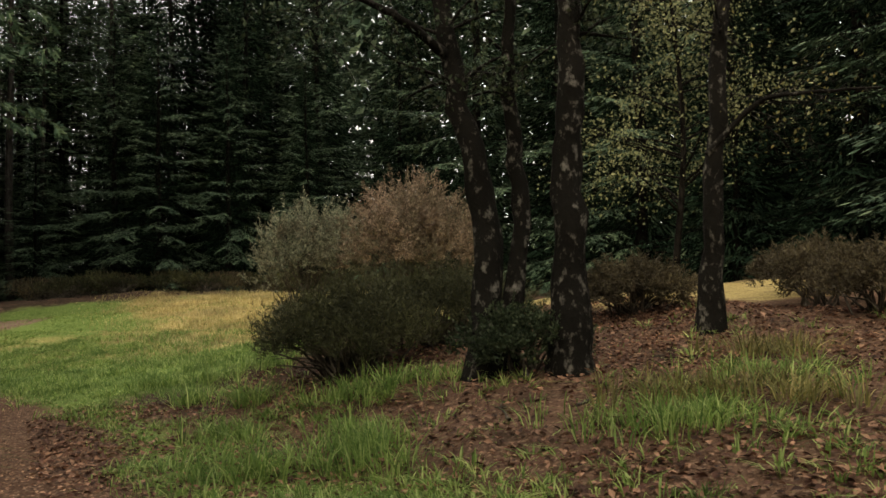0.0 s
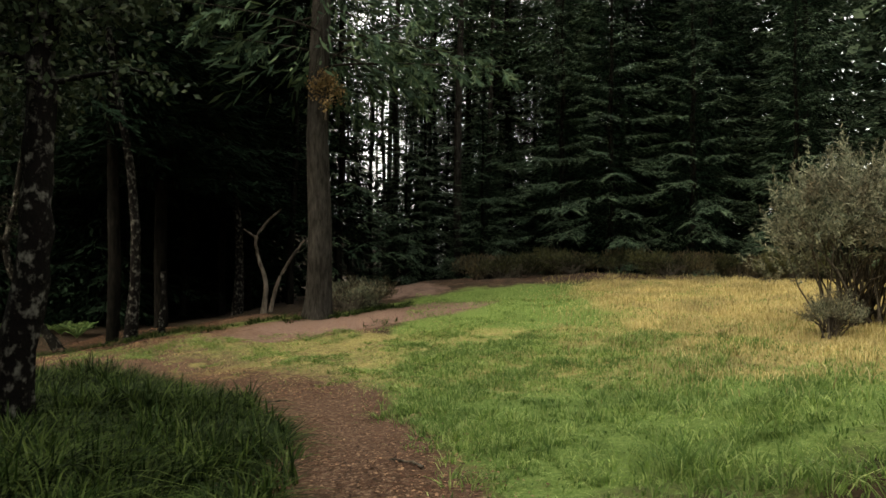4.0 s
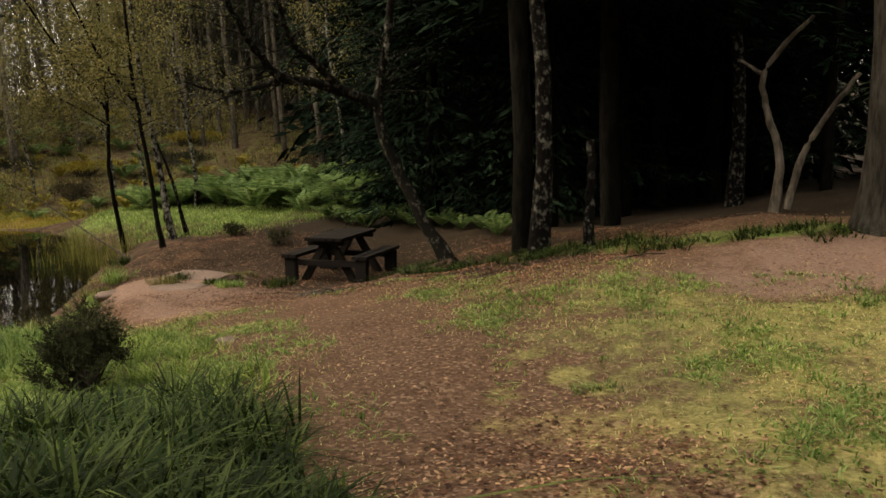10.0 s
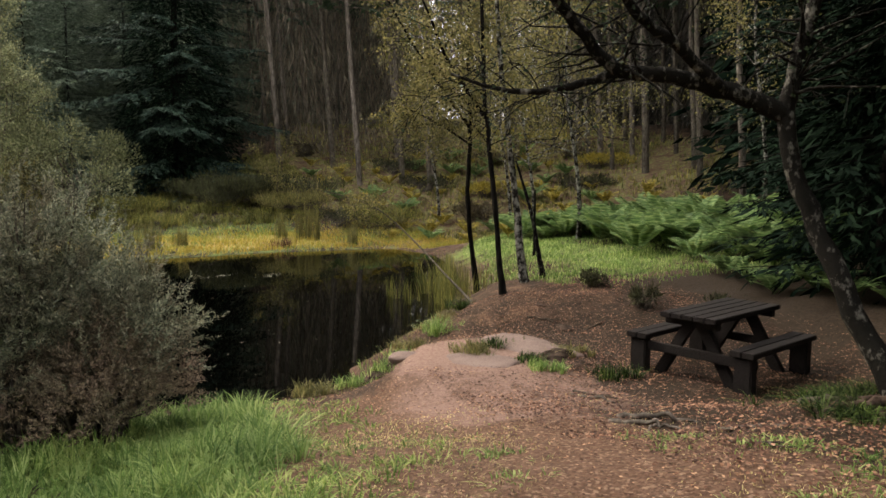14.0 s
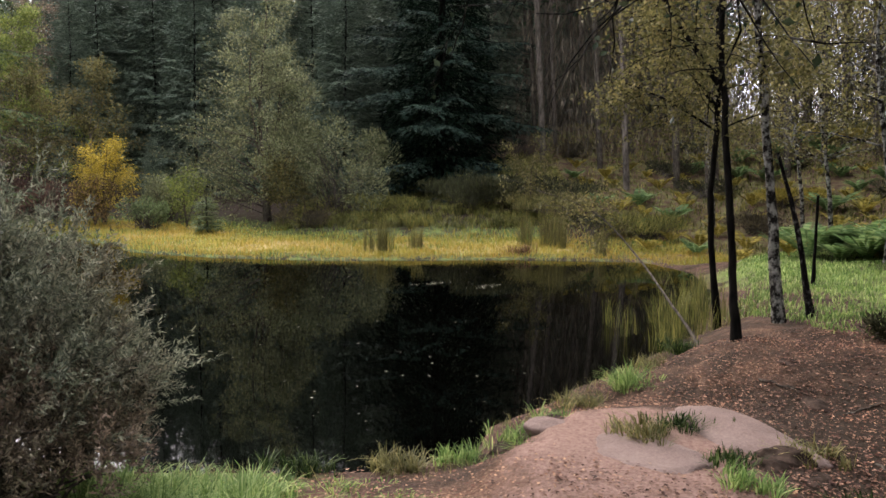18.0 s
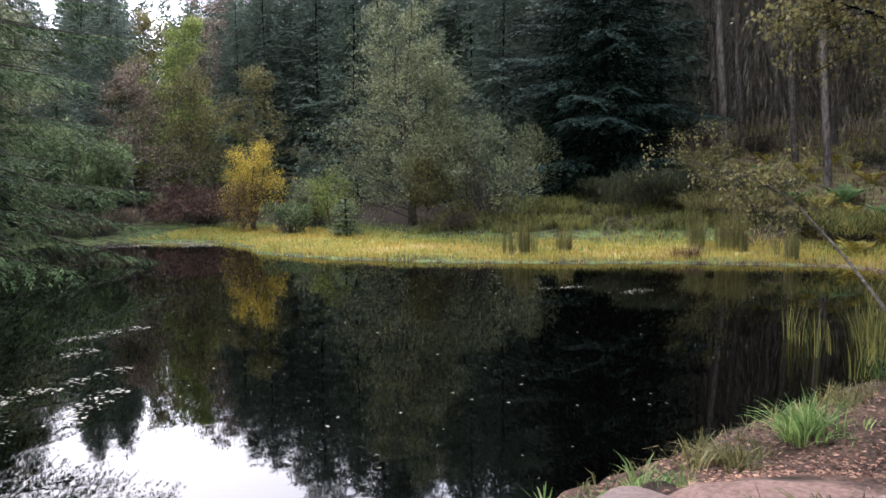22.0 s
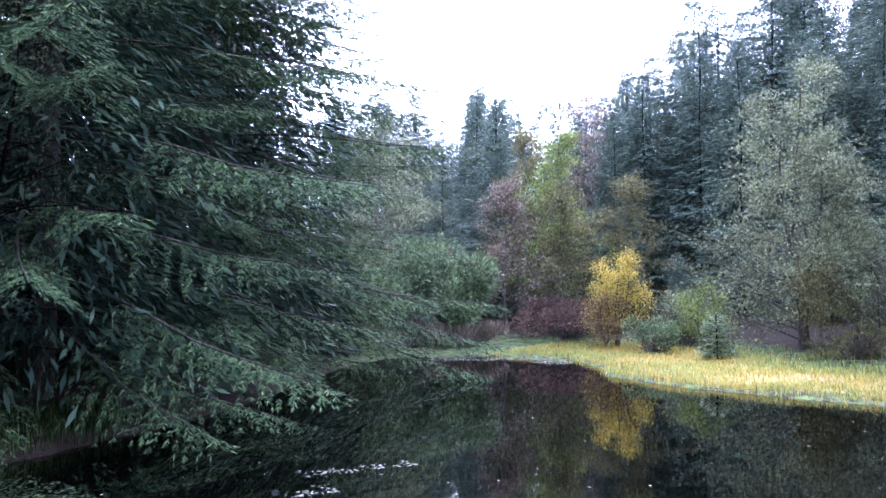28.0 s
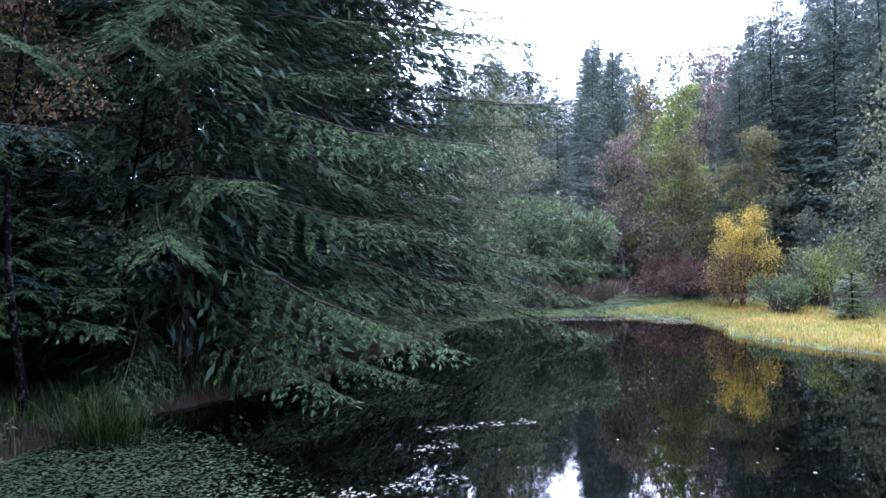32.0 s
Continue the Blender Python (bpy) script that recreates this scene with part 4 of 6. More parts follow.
far_woods("far_woods", ring(56, -8, 8, 36, 48, -28, 58), M_SPRUCE, 25, 4.2, 201, "dense green conifer wood east of the meadow", fill=1.6)
far_woods("far_woods", scatter(60, -34, -7.5, 27, 46, 1.8, lambda x, y: y > 27 - 0.25 * (x + 12) and x + 2.6 > -1.0 * (y - 9.3) and shore(x, y)[0] > 7), M_SHADED_SPRUCE, 22, 3.8, 202, "dense dark spruce stand north of the clearing")
far_woods("far_woods", ring(60, -10, 8, 55, 70, 108, 196), M_THICKET, 24, 4.2, 203, "grey-brown leafless wood on the hillside", fill=2.4, slim=0.12, steep=1.4, spray=0.02)
far_woods("far_woods", ring(40, -10, 8, 52, 60, 158, 194), M_HAZED_BLUE_SPRUCE, 19, 4.0, 204, "blue-green conifer wood beyond the pond", fill=3.2, slim=0.25, spray=0.018)
far_woods("far_woods", ring(56, -10, 8, 54, 66, 193, 234), M_HAZED_BLUE_SPRUCE, 13, 3.6, 205, "low distant wood under the open sky", fill=3.6, slim=0.3, spray=0.018)
far_woods("far_woods", ring(46, -10, 8, 36, 46, 232, 335), M_SPRUCE, 25, 4.0, 206, "dense conifer wood south of the path")
far_woods("far_woods", scatter(70, -64, -40, 16, 50, 2.2), M_THICKET, 17, 2.6, 208, "dim brown leafless trees behind the hillside pines", fill=4.5, slim=0.07, steep=2.6, spray=0.02)
far_woods("far_woods", scatter(70, -54, -24, 36, 66, 2.2, lambda x, y: x + 2.6 < -0.7 * (y - 9.3)), M_HILL_WOOD, 24, 3.4, 209, "dim brown wood closing the top of the hill", fill=5.5, slim=0.12, steep=1.6, spray=0.018)
far_woods("far_woods", ring(60, 4, 34, 30, 42, 55, 120), M_SHADED_SPRUCE, 8, 2.6, 207, "low dark wood behind the northern pines")

NORTH_HIGH = [(1.6, 25.8), (5.2, 27.0), (-0.9, 29.5), (3.6, 31.0), (-3.4, 27.0), (6.0, 34.0), (1.6, 37.0), (4.4, 41.0), (-2.0, 40.0), (7.4, 39.0), (-5.0, 36.0)]
NORTH = [(11.5, 36), (14, 33)]
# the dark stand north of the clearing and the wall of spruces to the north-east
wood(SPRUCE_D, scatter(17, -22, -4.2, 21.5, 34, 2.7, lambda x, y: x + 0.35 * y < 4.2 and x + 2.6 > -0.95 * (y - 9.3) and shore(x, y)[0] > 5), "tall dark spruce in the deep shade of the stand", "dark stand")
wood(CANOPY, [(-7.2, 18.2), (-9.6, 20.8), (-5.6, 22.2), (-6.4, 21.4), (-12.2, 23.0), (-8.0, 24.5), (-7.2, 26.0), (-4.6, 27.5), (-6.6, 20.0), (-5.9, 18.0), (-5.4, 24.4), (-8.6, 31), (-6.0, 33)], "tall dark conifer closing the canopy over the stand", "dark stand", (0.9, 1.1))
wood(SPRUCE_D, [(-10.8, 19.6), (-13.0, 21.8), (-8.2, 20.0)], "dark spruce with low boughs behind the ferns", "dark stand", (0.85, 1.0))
wood(SPRUCE_A + SPRUCE_D[:1], [(6.8, 29), (7.3, 25.6), (8.4, 27.0), (10.4, 26), (13.2, 24.8), (15.8, 22.2), (17.6, 19), (19, 15.6), (19.5, 12), (19.5, 8.2), (19.5, 4.4), (19.0, 0.6), (18.2, -3.2), (17.4, -7),
                               (6.4, 31.6), (10, 30), (14.4, 28.5), (18.2, 25), (21.6, 18), (23, 10), (23, 2)],
     "green spruce with sagging boughs at the meadow's edge", "meadow spruces", (0.85, 1.15))
wood(SPRUCE_A, [(11.6, 21.8), (8.8, 22.6), (5.0, 24.2), (6.4, 23.2)], "younger green spruce reaching down to the heather", "meadow spruces", (0.5, 0.6))
wood(PINES, scatter(32, -7, 9, 30, 60, 1.8), "tall slender pine with a bare trunk", "northern pines", name="pine_tree")
wood(SPRUCE_D, [(6.4, 41), (8.4, 47), (-5, 50)], "dark conifer among the northern pines", "northern spruces", (0.6, 1.0))
wood(PINES[2:], [(2.6, 26.5), (4.4, 33), (0.4, 29), (6.8, 29.5), (-1.6, 33)], "dark pine with drooping lower boughs", "northern pines", (0.8, 1.0), name="pine_tree")
wood(HIGH, NORTH_HIGH, "tall pine with its crown high over the far track", "northern pines", (0.95, 1.1), name="pine_tree")
wood(LACE, [(0.7, 27.4), (2.9, 29.2), (4.7, 30.4), (-2.0, 31.0), (1.4, 33.0), (-3.8, 34.0), (6.2, 34.5), (-0.4, 36.0), (3.6, 37.0), (-2.4, 25.0), (-3.4, 22.0), (3.4, 27.8), (2.2, 31.6), (4.0, 35.0), (5.3, 32.4), (2.8, 34.4), (3.9, 32.6), (2.0, 29.6)], "dark slender spruce with thin drooping boughs", "northern spruces", (0.85, 1.1))
wood(CANOPY, NORTH, "tall dark conifer closing the northern wood", "northern spruces", (0.9, 1.1))
wood(SPRUCE_A, [(-0.2, 25.5), (1.8, 31), (3.4, 25.6), (5.6, 26.4), (2.4, 24.6), (4.3, 27.0), (1.2, 27.0), (0.4, 26.2)], "small green spruce beside the far track", "northern spruces", (0.3, 0.45))
# out-of-view conifers added to close the west; they shade the long grass
wood(SPRUCE_D, scatter(7, -13, -5, -14, 1, 3.0, lambda x, y: shore(x, y)[0] > 5), "unseen dark conifer added west of the path", "western wood", name="conifer")
# beyond the pond
HILL_PINES = [spruce_meshes(18, 2.4, 34 + k, (M_PINE, M_SHADED_SPRUCE)[k % 2], 0.42, 0.42, 0.5, (M_PALE_BARK, M_TWIG, M_TWIG)[k], (0.2 * k - 0.2, -1.2), feather=2, girth=0.0065) for k in range(3)]
for x, y in scatter(52, -58, -34, 16.5, 34, 1.6, lambda x, y: shore(x, y)[0] > 8) + scatter(22, -36, -21, 29, 46, 1.8, lambda x, y: x + 2.6 < -1.0 * (y - 9.3)):
    plant("pine_tree", HILL_PINES[rng.integers(3)], x, y, "tall pine with a pale bare trunk on the hillside", "tree", "hillside pines", rng.uniform(-20, 20), rng.uniform(0.8, 1.2))
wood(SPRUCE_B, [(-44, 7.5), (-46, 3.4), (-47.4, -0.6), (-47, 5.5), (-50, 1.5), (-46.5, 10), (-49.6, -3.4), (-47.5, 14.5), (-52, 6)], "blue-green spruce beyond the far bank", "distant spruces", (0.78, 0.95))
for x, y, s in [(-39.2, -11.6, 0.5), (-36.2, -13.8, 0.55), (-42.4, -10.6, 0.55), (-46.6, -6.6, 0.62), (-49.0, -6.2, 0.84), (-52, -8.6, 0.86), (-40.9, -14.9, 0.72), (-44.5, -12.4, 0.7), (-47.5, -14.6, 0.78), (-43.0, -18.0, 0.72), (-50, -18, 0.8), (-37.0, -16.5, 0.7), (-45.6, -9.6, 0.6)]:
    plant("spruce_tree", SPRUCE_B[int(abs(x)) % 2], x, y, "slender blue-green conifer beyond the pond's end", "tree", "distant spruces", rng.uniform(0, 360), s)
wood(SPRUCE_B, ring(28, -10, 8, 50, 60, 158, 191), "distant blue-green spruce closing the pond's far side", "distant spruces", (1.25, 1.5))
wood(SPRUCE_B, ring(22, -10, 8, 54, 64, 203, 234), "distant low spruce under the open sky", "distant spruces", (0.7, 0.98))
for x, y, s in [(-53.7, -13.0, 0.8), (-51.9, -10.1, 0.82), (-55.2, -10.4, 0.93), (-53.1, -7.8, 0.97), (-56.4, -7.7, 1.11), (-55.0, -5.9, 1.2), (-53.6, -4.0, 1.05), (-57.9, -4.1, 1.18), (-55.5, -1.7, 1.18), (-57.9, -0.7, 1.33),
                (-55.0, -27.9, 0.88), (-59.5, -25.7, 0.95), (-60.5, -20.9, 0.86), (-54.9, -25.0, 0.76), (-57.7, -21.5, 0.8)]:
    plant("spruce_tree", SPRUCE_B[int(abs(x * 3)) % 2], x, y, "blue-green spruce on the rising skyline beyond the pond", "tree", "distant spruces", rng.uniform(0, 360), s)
BIG = bough_meshes(17, 5.6, 51, M_BIG_SPRUCE, 0.01, 0.75, 6, 0.75, 0.36, 0.25, 0.26, 0.17, mass=1200, core=0.55, inner_mat=M_SHADED_SPRUCE, plume=0.46)
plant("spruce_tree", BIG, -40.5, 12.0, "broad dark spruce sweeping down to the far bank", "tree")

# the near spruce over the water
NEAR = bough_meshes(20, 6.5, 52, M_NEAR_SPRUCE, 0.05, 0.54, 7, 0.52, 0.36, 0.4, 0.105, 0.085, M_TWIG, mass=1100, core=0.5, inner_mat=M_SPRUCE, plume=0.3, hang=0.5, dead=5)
# darker needles than NEAR has, standing in for shade on this bank
SHADED = bough_meshes(17, 5.6, 53, M_BIG_SPRUCE, 0.1, 0.7, 6, 0.7, 0.4, 0.42, 0.12, 0.11, M_TWIG, mass=300, core=0.4, inner_mat=M_SHADED_SPRUCE, plume=0.3, hang=0.5, dead=4)
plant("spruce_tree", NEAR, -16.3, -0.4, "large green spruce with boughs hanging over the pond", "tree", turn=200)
plant("spruce_tree", SHADED, -13.0, -1.2, "green spruce with shade-darkened needles and dead twigs under its boughs", "tree", turn=140, size=0.85)
plant("spruce_sapling", bough_meshes(2.6, 2.2, 54, M_NEAR_SPRUCE, 0.42, 0.2, 6, 0.6, 0.35, 0.2, 0.09, 0.07, mass=400, core=0.45, inner_mat=M_SHADED_SPRUCE, plume=0.34, hang=0.5), -13.4, 1.6, "young green spruce with drooping boughs under the tall ones", "sapling")
plant("spruce_tree", NEAR, -20.9, -3.0, "tall green spruce behind the one over the pond", "tree", turn=110, size=1.1)
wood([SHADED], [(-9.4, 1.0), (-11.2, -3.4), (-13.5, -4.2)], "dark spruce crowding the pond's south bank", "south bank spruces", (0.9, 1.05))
wood(SPRUCE_D + SPRUCE_A, [(-24.5, -7.5), (-8.4, -2.0), (-7.6, 0.6), (-17.2, -5.5), (-10.0, -5.0), (-15, -9.5), (-21.5, -9.5)], "dark spruce crowding the pond's south bank", "south bank spruces", (1.15, 1.35))

# birches, willow and shrubs on the far bank
plant("willow_tree", leafy_meshes(8.4, 61, M_WILLOW_LEAF, M_TWIG, 0.10, 0.04, 0.40, 80, 0.085, 30000, (-0.6, -0.2), stems=4, fan=0.07, clump=0.15), -35.7, 5.4, "grey-green willow of many stems on the far bank", "tree")
plant("birch_shrub", leafy_meshes(2.6, 261, M_BIRCH_LEAF, M_TWIG, 0.03, 0.3, 0.4, 26, 0.08, 3600, stems=3, fan=0.2, clump=0.2), -34.3, 6.3, "yellow-leaved birch shrub in front of the willow", "shrub")
plant("birch_shrub", leafy_meshes(3.3, 62, M_YELLOW_LEAF, M_TWIG, 0.035, 0.2, 0.36, 46, 0.07, 9000, stems=6, fan=0.22, clump=0.16), -35.9, -0.8, "bright yellow young birch on the far bank", "shrub")
plant("birch_shrub", leafy_meshes(1.9, 162, M_ORANGE_LEAF, M_TWIG, 0.03, 0.15, 0.45, 24, 0.08, 2600, stems=4, fan=0.3, clump=0.15), -35.3, -0.9, "low orange-leaved birch under the yellow one", "shrub")
for x, y, hgt, mat, n, label, wide in [(-40.7, -6.1, 8.5, M_PALE_GREEN, 15000, "pale yellow-green birch with drooping twigs", 0.3), (-41.9, -8.6, 8.8, M_BIRCH_LEAF, 11000, "slender birch turning yellow and brown", 0.28), (-48.2, -9.0, 11.4, M_BROWN_GORSE, 12000, "tall birch with thin brown leaves", 0.3),
                                       (-38.3, -7.2, 6.2, M_BROWN_GORSE, 9000, "bushy birch with brown and purple twigs", 0.42), (-39.8, -5.4, 6.0, M_BIRCH_LEAF, 8000, "bushy birch with thin brown and yellow leaves", 0.4), (-42.6, -3.8, 6.4, M_BIRCH_LEAF, 8000, "yellow-green birch beside the dark conifers", 0.36),
                                       (-31.9, -8.4, 8.4, M_WILLOW_LEAF, 11000, "grey-green birch above the water's end", 0.3), (-35.6, -10.6, 8.2, M_WILLOW_LEAF, 9000, "grey-green birch behind the broadleaved shrubs", 0.34), (-28.8, -6.6, 3.6, M_ORANGE_LEAF, 1600, "thin birch with orange leaves beside the spruce", 0.26), (-34.6, -7.8, 3.6, M_BROWN_GORSE, 4000, "dull brown shrub behind the green ones", 0.34)]:
    plant("birch_tree", leafy_meshes(hgt, int(-x * 10), mat, M_PALE_BARK, 0.011 * hgt, 0.08, wide, 46, 0.095, n, clump=0.17), x, y, label, "tree", "far bank birches")
plant("spruce_sapling", SPRUCE_B[0], -39.6, -0.2, "young blue-green conifer behind the yellow birch", "sapling", size=0.2)
plant("shrub", bush_meshes(1.5, 1.2, 1.7, 265, M_WILLOW_LEAF, 5000, 0.10, 0.45, upright=0.2), -37.4, 1.2, "grey-green shrub under the willow", "shrub", names=("branchwork", "foliage"))
plant("shrub", bush_meshes(2.4, 1.4, 1.4, 266, M_BROOM, 6000, 0.11, 0.3, upright=0.4), -40.4, -3.4, "dark green shrub behind the red one", "shrub", names=("branchwork", "foliage"))
plant("rush_clump", bush_meshes(1.8, 0.5, 0.8, 267, M_BROWN_GORSE, 5000, 0.22, 0.08, upright=0.85, lobes=12), -32.6, -4.9, "red-brown dead rushes at the water's end", "shrub", names=("branchwork", "foliage"))
plant("shrub", bush_meshes(2.3, 1.6, 3.4, 65, M_GREEN_LEAF, 15000, 0.15, 0.45, upright=0.2, lobes=12), -31.6, -6.2, "glossy green broadleaved shrub at the water's edge", "shrub", names=("branchwork", "foliage"))
plant("shrub", bush_meshes(1.7, 1.4, 3.3, 165, M_GREEN_LEAF, 10000, 0.15, 0.45, upright=0.2, lobes=10), -27.8, -6.2, "dense green shrub beside the spruce", "shrub", names=("branchwork", "foliage"))
plant("shrub", bush_meshes(2.6, 1.6, 1.5, 66, M_RED_SHRUB, 8000, 0.11, 0.45), -37.5, -3.8, "red-brown autumn shrub at the pond's end", "shrub", names=("branchwork", "foliage"))
plant("shrub", bush_meshes(0.9, 0.8, 1.2, 67, M_GREEN_LEAF, 2600, 0.09, 0.5), -34.0, 1.4, "low shrub with pale green leaves", "shrub", names=("branchwork", "foliage"))
plant("shrub", leafy_meshes(2.3, 167, M_PALE_GREEN, M_TWIG, 0.03, 0.15, 0.36, 24, 0.08, 2600, stems=3, fan=0.2), -35.0, 2.6, "slender shrub with yellow-green leaves", "shrub")
plant("shrub", bush_meshes(3.0, 2.2, 3.4, 168, M_WILLOW_LEAF, 16000, 0.10, 0.45, upright=0.2), -36.5, 8.0, "low spreading willow bush", "shrub", names=("branchwork", "foliage"))
plant("spruce_sapling", bough_meshes(1.3, 0.5, 68, M_GREEN_LEAF, 0.05, 0.14, 5, 0.8, 0.1, 0.1, 0.1, 0.06, mass=60), -32.8, 3.9, "small green conifer sapling on the sedge bank", "sapling")
plant("heather_clump", bush_meshes(1.0, 0.8, 0.55, 69, M_HEATHER, 3000, 0.10, 0.2), -33.5, 7.2, "low purple-brown heather clump on the sedge", "shrub", names=("branchwork", "foliage"))
plant("shrub", leafy_meshes(2.8, 70, M_BIRCH_LEAF, M_TWIG, 0.025, 0.1, 0.4, 20, 0.07, 2600, stems=3, fan=0.2), -34.4, 15.2, "thin shrub with yellowing leaves", "shrub")
plant("rush_clump", bush_meshes(1.6, 3.0, 0.9, 170, M_BROOM, 9000, 0.18, 0.12, upright=0.75, lobes=14), -36.0, 15.5, "brown-green rushes at the foot of the hill", "shrub", names=("branchwork", "foliage"))
for k, (x, y) in enumerate([(-36.4, 9.8), (-35.8, 13.4), (-34.4, 16.2), (-31.8, 18.8), (-38.0, 12.6)]):
    plant("rush_clump", bush_meshes(1.5, 1.5, (0.55, 0.75)[k % 2], 470 + k % 3, (M_HILL, M_BROOM, M_REED)[k % 3], 4200, 0.2, 0.10, upright=0.8, lobes=12), x, y, ("olive rushes behind the sedge", "dark green rushes behind the sedge", "straw-brown rushes behind the sedge")[k % 3], "shrub", "bank rushes", names=("branchwork", "foliage"))
for k, (x, y) in enumerate(scatter(16, -48, -30, 17, 30, 2.0, lambda x, y: shore(x, y)[0] > 3)):
    plant("heather_clump", bush_meshes(1.2, 1.0, 0.6, 300 + k % 3, (M_HEATHER, M_BROOM, M_BRACKEN)[k % 3], 2200, 0.13, 0.2), x, y, ("brown heather clump on the hillside", "green-brown shrub clump on the hillside", "yellowing bracken clump on the hillside")[k % 3], "shrub", "hillside clumps", names=("branchwork", "foliage"))
# heather under the northern spruces
for k in range(20):
    x = 2.2 + k * 0.75
    plant("heather_clump", bush_meshes(0.9, 0.8, 0.65, 320 + k % 4, (M_HEATHER, M_BROOM)[k % 2], 2400, 0.12, 0.18, upright=0.6), x + rng.normal() * 0.2, 21.8 - 0.10 * max(0, x - 6) ** 1.5 + rng.normal() * 0.5, ("dark heather clump along the wood's edge", "dull green heather clump along the wood's edge")[k % 2], "shrub", "edge heather", names=("branchwork", "foliage"), turn=rng.uniform(0, 360))
for k, (x, y) in enumerate([(-0.9, 16.6), (-0.7, 17.9), (-1.3, 19.4)]):
    plant("heather_clump", bush_meshes(0.7, 0.6, 0.6, 340 + k, (M_GORSE, M_HEATHER)[k % 2], 2400, 0.10, 0.18, upright=0.6), x, y, "low dark shrub beside the big pine", "shrub", "pine shrubs", names=("branchwork", "foliage"))


# ---- trees with a shape of their own ----
def shaped_tree(limbs, mat, twigs, leaf_mat, leaf, count, seed, label, group="", name="birch_tree", spread=0.9, droop=0.4):
    """A tree from the lines of its stems and limbs: points, width at foot and at tip; twigs and leaves on the upper parts."""
    r = np.random.default_rng(seed)
    x0, y0 = limbs[0][0][0][:2]
    z0 = min(g(x0, y0), limbs[0][0][0][2]) - 0.12
    woodp, lines = Pile(), []
    for k, (pts, ra, rb, share) in enumerate(limbs):
        p = np.array(pts, float)
        if k == 0 or share < 0:
            p[0, 2] = min(p[0, 2], g(p[0, 0], p[0, 1])) - 0.1
        p = p - np.array([x0, y0, z0])
        q = np.linspace(0, len(p) - 1, 4 * len(p))
        fine = np.column_stack([np.interp(q, np.arange(len(p)), p[:, i]) for i in range(3)])
        for _ in range(3):
            fine[1:-1] = (fine[:-2] + 2 * fine[1:-1] + fine[2:]) / 4
        fine[1:-1] += r.normal(size=(len(fine) - 2, 3)) * ra * 0.12
        rad = np.linspace(ra, rb, len(fine)) * (1 + r.normal(size=len(fine)) * 0.05)
        if k == 0 or share < 0:
            rad[:4] *= np.array([1.5, 1.3, 1.15, 1.05])
        woodp.add(*tube(fine, rad, 9))
        n = int(twigs * abs(share))
        for _ in range(n):
            i = r.integers(len(fine) // 2 if k == 0 or share < 0 else len(fine) // 4, len(fine) - 1)
            tw = bent(fine[i], dirs(1, r)[0] * np.array([1, 1, 0.5]) + unit(fine[i + 1] - fine[i]) * 0.5, spread * r.uniform(0.5, 1.3), droop, 5, r, 0.16)
            woodp.add(*tube(tw, np.linspace(max(0.004, rad[i] * 0.25), 0.002, 6), 4))
            lines.append(tw)
            for _ in range(2):
                j = r.integers(1, 5)
                t2 = bent(tw[j], unit(tw[j + 1] - tw[j]) + dirs(1, r)[0] * 0.9, spread * r.uniform(0.25, 0.6), droop * 1.4, 4, r, 0.18)
                woodp.add(*tube(t2, np.linspace(0.005, 0.0015, 5), 3))
                lines.append(t2)
    ob = thing(name, pose(x0, y0, z0), label, "tree", group)
    part_mesh("trunk", woodp.mesh("trunk", mat, True), ob)
    if count and lines:
        each = max(1, count // len(lines))
        base = []
        for tw in lines:
            q = r.random(each) * (len(tw) - 1)
            i = np.minimum(q.astype(int), len(tw) - 2)
            base.append(tw[i] + (tw[i + 1] - tw[i]) * (q - i)[:, None])
        base = np.concatenate(base) + r.normal(size=(each * len(lines), 3)) * 0.07
        n = len(base)
        size = leaf * r.uniform(0.6, 1.3, n)
        part_mesh("crown", Pile().add(*leaves(base, dirs(n, r) + np.array([0, 0, -0.5]), dirs(n, r), size, size * 0.65, 0.12)).mesh("crown", leaf_mat), ob)
    return ob


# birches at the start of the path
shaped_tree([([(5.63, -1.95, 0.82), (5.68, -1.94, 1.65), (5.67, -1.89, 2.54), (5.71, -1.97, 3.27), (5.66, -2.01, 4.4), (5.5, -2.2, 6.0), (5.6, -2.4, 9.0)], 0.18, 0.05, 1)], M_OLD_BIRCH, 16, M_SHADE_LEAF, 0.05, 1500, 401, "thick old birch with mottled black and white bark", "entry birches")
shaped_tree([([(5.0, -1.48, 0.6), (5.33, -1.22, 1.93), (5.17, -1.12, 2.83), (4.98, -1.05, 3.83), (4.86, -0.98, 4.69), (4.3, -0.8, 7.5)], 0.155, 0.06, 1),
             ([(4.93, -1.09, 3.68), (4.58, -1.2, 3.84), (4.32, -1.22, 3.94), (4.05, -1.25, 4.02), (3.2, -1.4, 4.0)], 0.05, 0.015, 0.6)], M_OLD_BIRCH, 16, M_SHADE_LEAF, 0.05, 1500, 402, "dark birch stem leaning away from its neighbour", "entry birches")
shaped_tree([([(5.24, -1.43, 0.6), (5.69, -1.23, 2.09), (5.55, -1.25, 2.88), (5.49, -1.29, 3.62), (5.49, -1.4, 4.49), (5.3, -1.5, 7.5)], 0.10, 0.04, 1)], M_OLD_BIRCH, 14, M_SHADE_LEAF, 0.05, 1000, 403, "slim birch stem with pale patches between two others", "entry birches")
